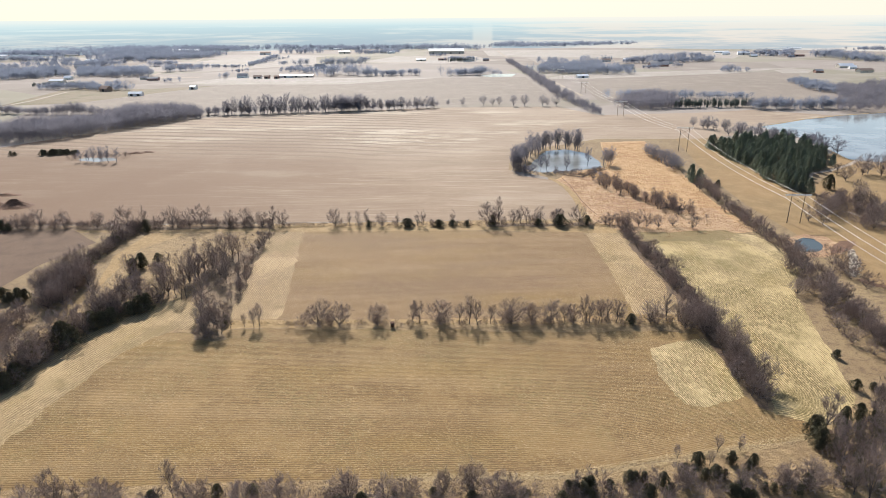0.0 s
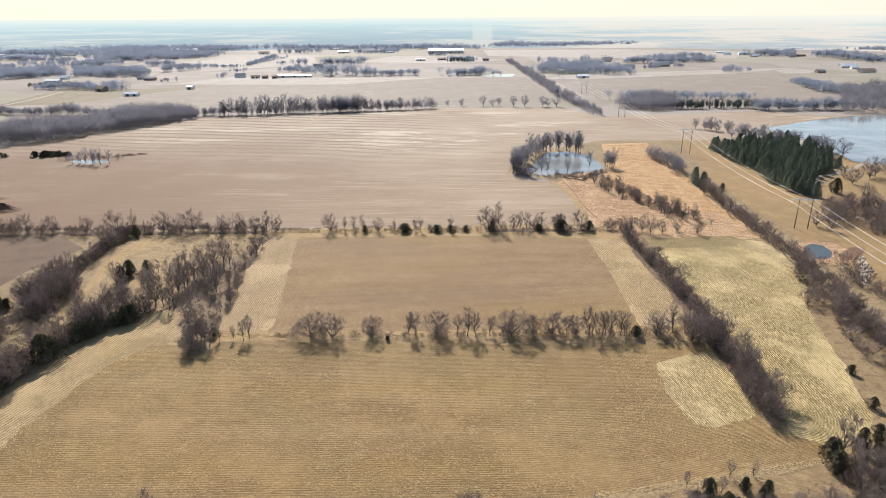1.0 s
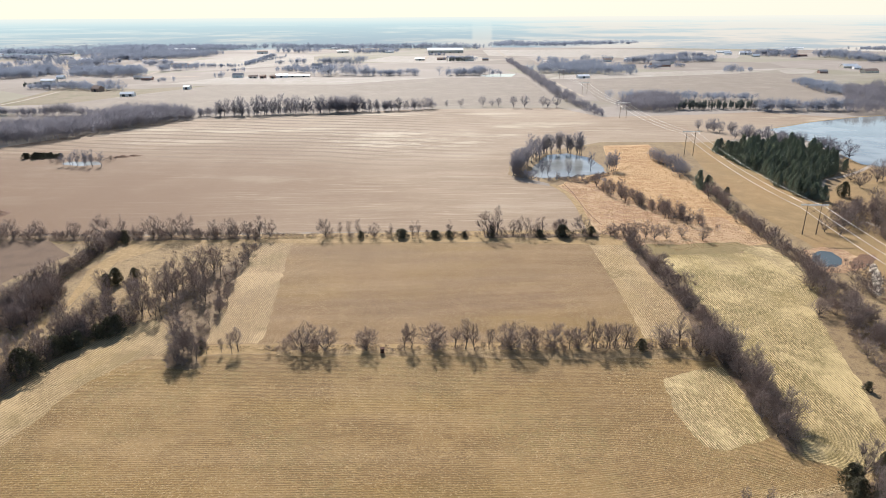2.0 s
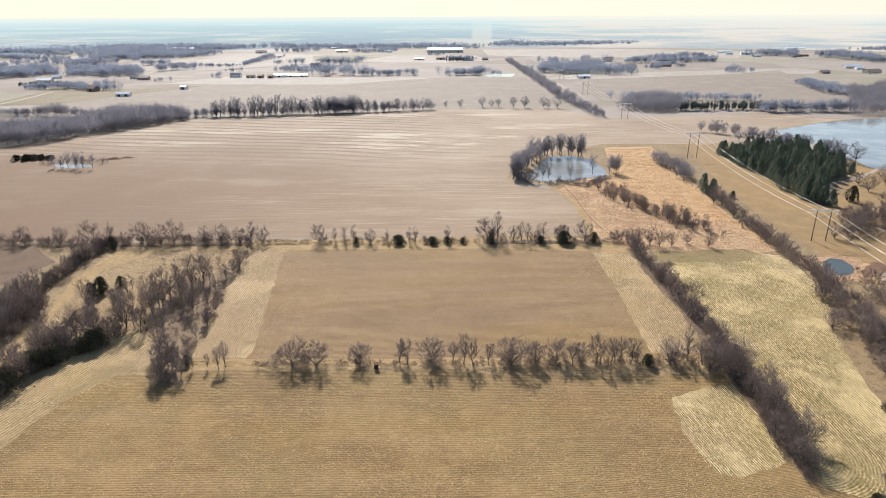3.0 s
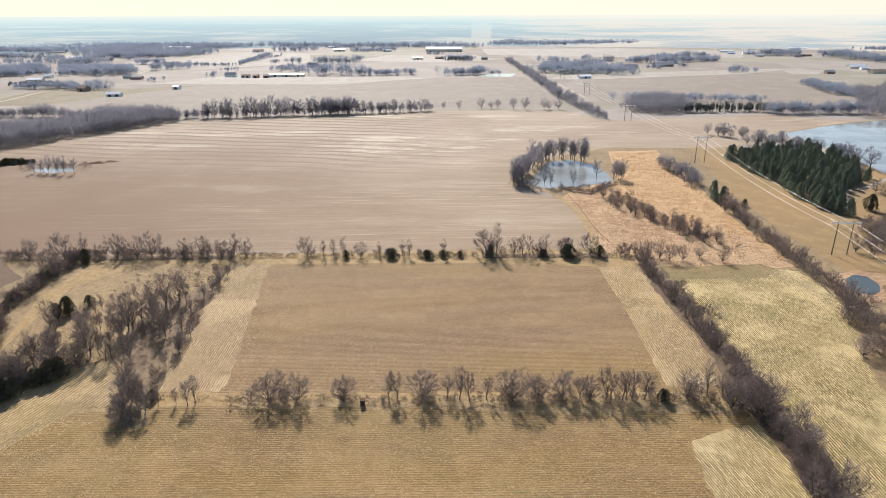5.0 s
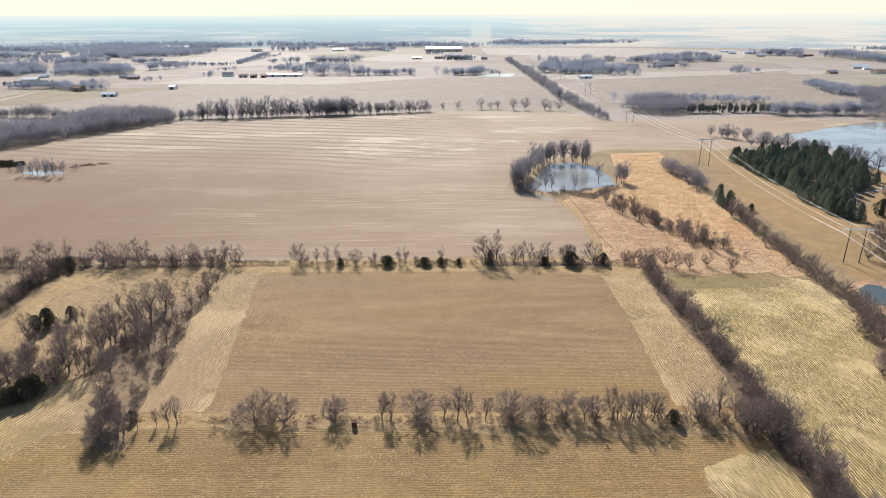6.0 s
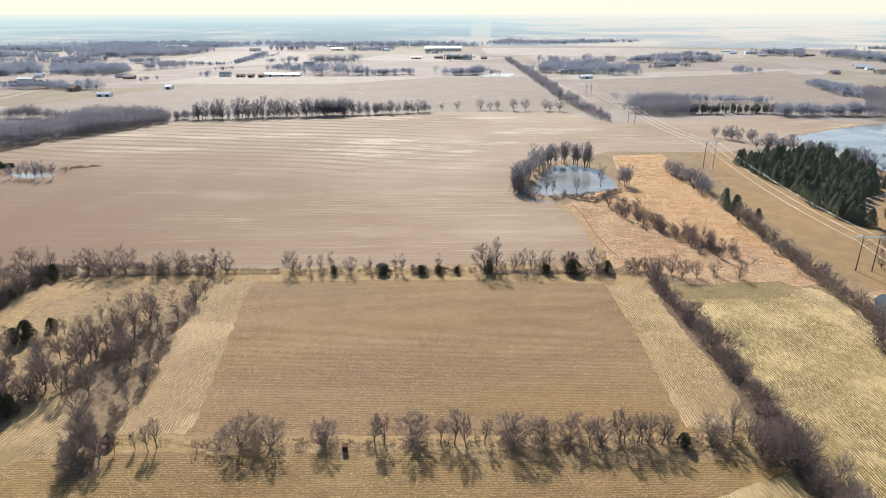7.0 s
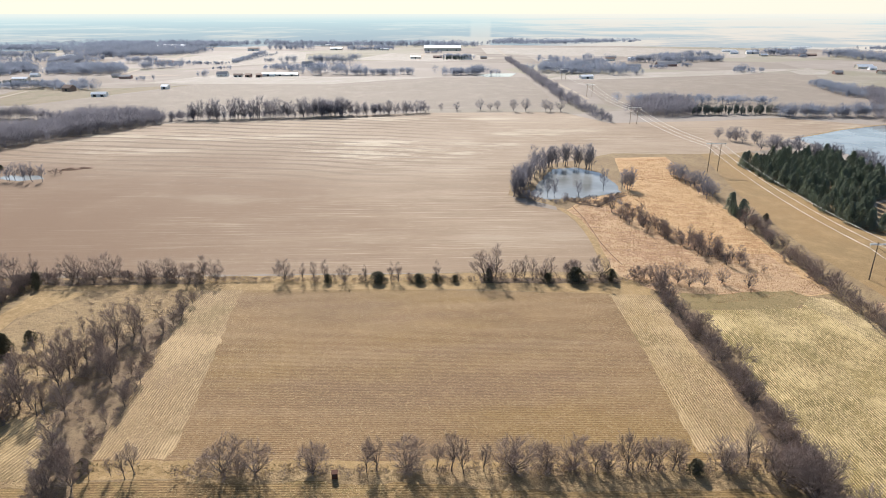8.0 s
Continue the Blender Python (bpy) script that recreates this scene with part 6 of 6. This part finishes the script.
def hunting_blind(x, y):
    """A small boxy lookout of dark boards at the field edge."""
    ob = new("hunting_blind")
    ob.matrix_basis = pose(x, y, 0, 0, 0, 6)
    box("hut", ob, -0.62, 0.62, -0.62, 0.62, 0.3, 1.75, M["blind"])
    box("roof", ob, -0.74, 0.74, -0.78, 0.78, 1.76, 1.84, M["blind"], "flat dark board roof")
    for sx in (-0.52, 0.52):
        for sy in (-0.52, 0.52):
            box("leg", ob, sx - 0.06, sx + 0.06, sy - 0.06, sy + 0.06, -0.1, 0.31, M["blind"])
    box("window", ob, -0.35, 0.35, -0.65, -0.6, 1.1, 1.4, M["dark"])
    return tagged(ob, "small dark boarded hunting blind in dry grass", "hunting blind")


hunting_blind(-18.6, 189.5)
strip("track_1", [(-541.6, 781.8), (-540.9, 849.1), (-552.8, 951.7)], 5.0, M["track"], "pale gravel farm track")
strip("track_2", [(-537.3, 1161.7), (-559.4, 1314.5), (-622.3, 1680.4), (-702.1, 2049.7)], 8.0, M["track"], "pale gravel farm road")
strip("road_1", [(-237.8, 1551.3), (-34.4, 1548.8), (-23.7, 1807.1), (161.6, 1611.3)], 9.0, M["track"], "pale distant country road", "road")
strip("road_2", [(192.0, 2097.2), (180.4, 1654.7), (187.6, 1156.9), (192.1, 851.6)], 6.0, M["track"], "pale track beside a hedge")

tufts("dry_grass_1", list(within([(76.6, 393.8), (87.1, 409.1), (116.4, 426.6), (134.2, 513.6), (169.8, 517.0), (161.7, 419.6), (153.0, 341.7), (151.8, 288.1), (106.3, 277.6), (85.4, 295.3), (77.7, 311.7), (79.1, 356.4)], 1.15)), 0.5, "tall russet dry grass", M["tawny"], 3)
tufts("dry_grass_2", list(along([(-76.8, 193.5), (1.8, 192.2), (80.1, 191.3)], 0.12, 3.2)), 0.35, "pale dry grass along a fence row", M["strawbits"], 3)
tufts("dry_grass_3", list(along([(-200.0, 301.0), (30.0, 301.0), (90.0, 298.0)], 0.2, 4.0)), 0.4, "pale dry grass under a hedge", M["strawbits"], 3)


def mound(x, y, wide, deep, high, turn, label):
    """A heap of dug earth with slumped sides."""
    bm = bmesh.new()
    bmesh.ops.create_grid(bm, x_segments=26, y_segments=18, size=0.5)
    for v in bm.verts:
        r = math.hypot(v.co.x, v.co.y) * 2
        n = 0.5 * noise.noise(Vector((v.co.x * 5, v.co.y * 5, x))) + 0.25 * noise.noise(Vector((v.co.x * 14, v.co.y * 14, x)))
        v.co = Vector((v.co.x * wide, v.co.y * deep, max(-0.1, high * (math.cos(min(r, 1.0) * math.pi) * 0.5 + 0.5) * (1 + 0.7 * n) - 0.05)))
    me = bpy.data.meshes.new("earth_mound")
    bm.to_mesh(me)
    bm.free()
    me.materials.append(M["soil"])
    ob = new("earth_mound", me)
    ob.matrix_basis = pose(x, y, 0, 0, 0, turn)
    return tagged(ob, label, "earth mound")


mound(*(-243.5, 341.8), 22, 16, 3.6, 5, "heap of dark brown dug earth")
mound(*(-257.5, 344.5), 20, 12, 2.6, -5, "heap of dark brown dug earth")
mound(*(-266.1, 366.6), 26, 9, 1.2, 0, "low heap of dug earth")
mound(*(-242.6, 490.0), 20, 8, 1.4, 8, "low bank of reddish earth")
mound(*(-234.6, 494.1), 14, 7, 1.2, 0, "low bank of reddish earth")
for x, y in along([(-314.0, 486.3), (-288.8, 489.8)], 1.7, 4.0):
    plant("cedar", x, y, chance.uniform(1.0, 1.4), "dark evergreen hedge by the farm pond", tall=0.75)
plant("cedar", *(-337.9, 485.2), 0.8)
plant("cedar", *(-334.7, 485.1), 0.75)
for x, y in along([(-270.2, 458.1), (-243.3, 459.0)], 3.2, 5.0):
    plant("slim", x, y, chance.uniform(0.8, 1.1), "trees by the farm pond")
thicket("thicket_17", list(along([(-276.0, 479.0), (-240.0, 477.0)], 2.6, 5.0)) + list(along([(-284.0, 470.0), (-280.0, 478.0)], 2.0, 5.0)), 0.5, 1.1, "bare brown scrub round the farm pond", M["redtwig"])


def stones(name, places, label):
    """Loose pale stones, each an uneven lump, in one mesh."""
    rng = random.Random(77)
    bm = bmesh.new()
    for x, y in places:
        s = rng.uniform(0.25, 0.9)
        bmesh.ops.create_icosphere(bm, subdivisions=1, radius=1.0, matrix=Matrix.LocRotScale((x, y, 0.2 * s), Euler((rng.random() * 3, rng.random() * 3, 0)), (s, s * rng.uniform(0.6, 1.0), s * 0.55)))
    me = bpy.data.meshes.new(name)
    bm.to_mesh(me)
    bm.free()
    me.materials.append(M["rock"])
    return tagged(new(name, me), label, "stones", kind="stuff")


stones("creek_stones", list(along([(182.5, 260.1), (174.6, 244.5), (164.8, 229.2)], 0.6, 5.0)), "loose pale stones in a creek bed")

straw("straw_1", [(-116.0, 138.7), (-104.8, 163.7), (-85.7, 180.8), (-44.5, 189.0), (68.0, 184.1), (62.6, 157.2), (62.7, 143.7), (85.2, 136.1), (89.9, 128.5), (62.1, 123.4), (26.3, 116.0), (-13.0, 115.9), (-60.0, 116.0), (-115.0, 114.0)], 52000, M["strawbits"], "cut straw strewn over corn stubble", 0.0, 0.6)
straw("straw_2", [(-69.2, 293.6), (69.0, 286.2), (69.2, 243.9), (66.8, 202.8), (79.7, 195.6), (1.9, 195.2), (-63.7, 196.2), (-59.5, 208.1), (-64.4, 247.4)], 46000, M["strawbits"], "cut straw strewn over corn stubble", 0.0, 0.58)
straw("straw_3", [(-84.8, 294.1), (-70.1, 295.4), (-64.8, 247.4), (-59.9, 208.1), (-64.4, 198.9), (-77.2, 200.1), (-80.0, 218.6), (-82.0, 254.5)], 2400, M["strawbits"], "cut straw strewn over a headland", 1.57)
straw("straw_4", [(69.4, 285.3), (82.7, 282.4), (86.3, 250.1), (84.2, 207.1), (67.1, 203.7), (69.7, 243.9)], 2200, M["strawbits"], "cut straw strewn over a headland", 1.57)
straw("straw_5", [(104.1, 271.3), (147.2, 283.1), (144.5, 234.5), (125.5, 192.4), (118.3, 164.1), (111.5, 144.7), (96.4, 133.5), (86.2, 137.3), (93.4, 161.3), (97.1, 184.7), (100.8, 214.3)], 5000, M["strawbits"], "cut straw strewn over a side field", 1.6)
straw("straw_6", [(65.2, 174.3), (79.1, 178.4), (79.5, 161.6), (79.6, 148.9), (62.9, 144.3)], 700, M["strawbits"], "cut straw strewn over a headland", 1.57)
straw("straw_8", [(-13.0, 116.3), (26.4, 116.4), (62.3, 123.8), (90.4, 129.4), (97.4, 133.5), (104.7, 136.3), (105.4, 134.5), (95.5, 128.4), (68.2, 121.6), (25.8, 113.7), (-12.9, 113.7)], 3000, M["strawbits"], "bright straw blown along a field edge", 0.1, 1.0)
straw("straw_7", [(-124.2, 146.5), (-117.4, 167.9), (-102.6, 185.4), (-86.7, 183.5), (-106.0, 166.0), (-108.0, 142.8), (-111.4, 127.1), (-140.0, 120.0)], 2000, M["strawbits"], "cut straw strewn over a headland", 1.0)

for (x, y), wide, turn, wall, roof in (
    ((-896.7, 1689.4), 24, 0, "white", "metal"), ((-802.1, 1445.8), 20, 8, "cream", "shingle"), ((-1046.4, 2457.6), 40, 0, "white", "metal"), ((-823.3, 1399.2), 22, -6, "cream", "brown"),
    ((-667.3, 1161.5), 16, 0, "white", "metal"), ((-525.9, 1149.8), 16, 12, "cream", "shingle"), ((-582.7, 1457.6), 22, 5, "cream", "brown"), ((-567.0, 1473.5), 18, -8, "brick", "shingle"),
    ((-339.7, 2216.6), 36, 0, "white", "metal"), ((-142.1, 1971.9), 30, 0, "white", "metal"), ((258.1, 1309.1), 20, 0, "cream", "metal"), ((298.6, 1335.6), 22, 6, "brick", "brown"),
    ((517.2, 1448.9), 24, -5, "white", "shingle"), ((793.8, 1783.0), 26, 0, "white", "metal"), ((817.6, 1672.9), 24, 10, "cream", "metal"), ((703.6, 1183.8), 18, 0, "brick", "shingle"),
    ((820.2, 1268.5), 16, -8, "white", "metal"), ((977.0, 1910.6), 26, 0, "cream", "brown"), ((687.5, 1689.4), 24, 0, "cream", "shingle"), ((118.1, 1594.4), 18, 0, "brick", "shingle")):
    house(x, y, 0.8 * wide, 9.5, 3.4, 6.2, turn, M[wall], M[roof], "distant farmhouse with pitched roof among trees")
for (x, y), wide, turn, wall, roof, kind in (
    ((-501.3, 1130.0), 18, 6, "brick", "shingle", "house"), ((-1297.7, 1940.2), 40, 0, "brick", "metal", "barn"), ((-846.9, 1369.7), 30, 0, "white", "metal", "shed"), ((-886.5, 1672.0), 34, 4, "white", "metal", "shed"),
    ((-1091.5, 1943.0), 36, 0, "cream", "shingle", "house"), ((-716.4, 1398.0), 34, 0, "white", "metal", "shed"), ((-375.1, 977.6), 9, 0, "white", "metal", "shed"), ((-307.7, 1153.0), 9, 0, "brick", "brown", "shed"),
    ((-290.1, 1151.5), 9, 8, "brick", "brown", "shed"), ((-277.8, 1168.0), 22, 0, "white", "metal", "shed"), ((-225.5, 1376.0), 18, -14, "white", "shingle", "house"), ((-171.1, 2030.0), 46, 0, "white", "shingle", "house"),
    ((11.1, 1627.7), 22, 0, "brick", "brown", "barn"), ((458.5, 1553.8), 24, 0, "white", "metal", "house"), ((492.6, 1432.3), 40, 0, "cream", "shingle", "house"), ((250.5, 1116.9), 20, 10, "white", "metal", "shed"),
    ((817.9, 1867.7), 40, 0, "white", "metal", "barn"), ((1108.5, 2030.2), 60, 0, "white", "metal", "barn"), ((933.2, 1682.4), 40, 0, "brick", "brown", "barn"), ((801.6, 1205.1), 26, 8, "brick", "shingle", "shed"),
    ((-650.6, 1096.8), 24, 0, "cream", "metal", "house"), ((-42.0, 1612.0), 24, 0, "cream", "metal", "shed")):
    house(x, y, wide, 11.0, 3.6, 5.8, turn, M[wall], M[roof], "far %s %s with a low %s roof" % ({"brick": "red brick", "white": "white", "cream": "cream"}[wall], kind, {"metal": "pale metal", "shingle": "grey shingle", "brown": "brown shingle"}[roof]), kind, 1, 3 if kind == "house" else 0)
plot("yard_2", [(-528.0, 1175.0), (-440.0, 1180.0), (-432.0, 1196.0), (-520.0, 1196.0)], M["track"], "pale gravel farmyard", "yard")
plot("yard_3", [(-195.0, 1560.0), (-48.0, 1556.0), (-50.0, 1576.0), (-190.0, 1580.0)], M["palefield"], "long pale bare strip by a road", "yard")

# bare trees between the evergreens of the lane hedge
for p, s in (((156.0, 362.6), 0.95), ((158.6, 358.4), 0.85), ((155.6, 337.3), 0.8), ((157.0, 343.1), 0.65), ((157.4, 371.0), 0.6)):
    plant("broad", *p, s, LINE)
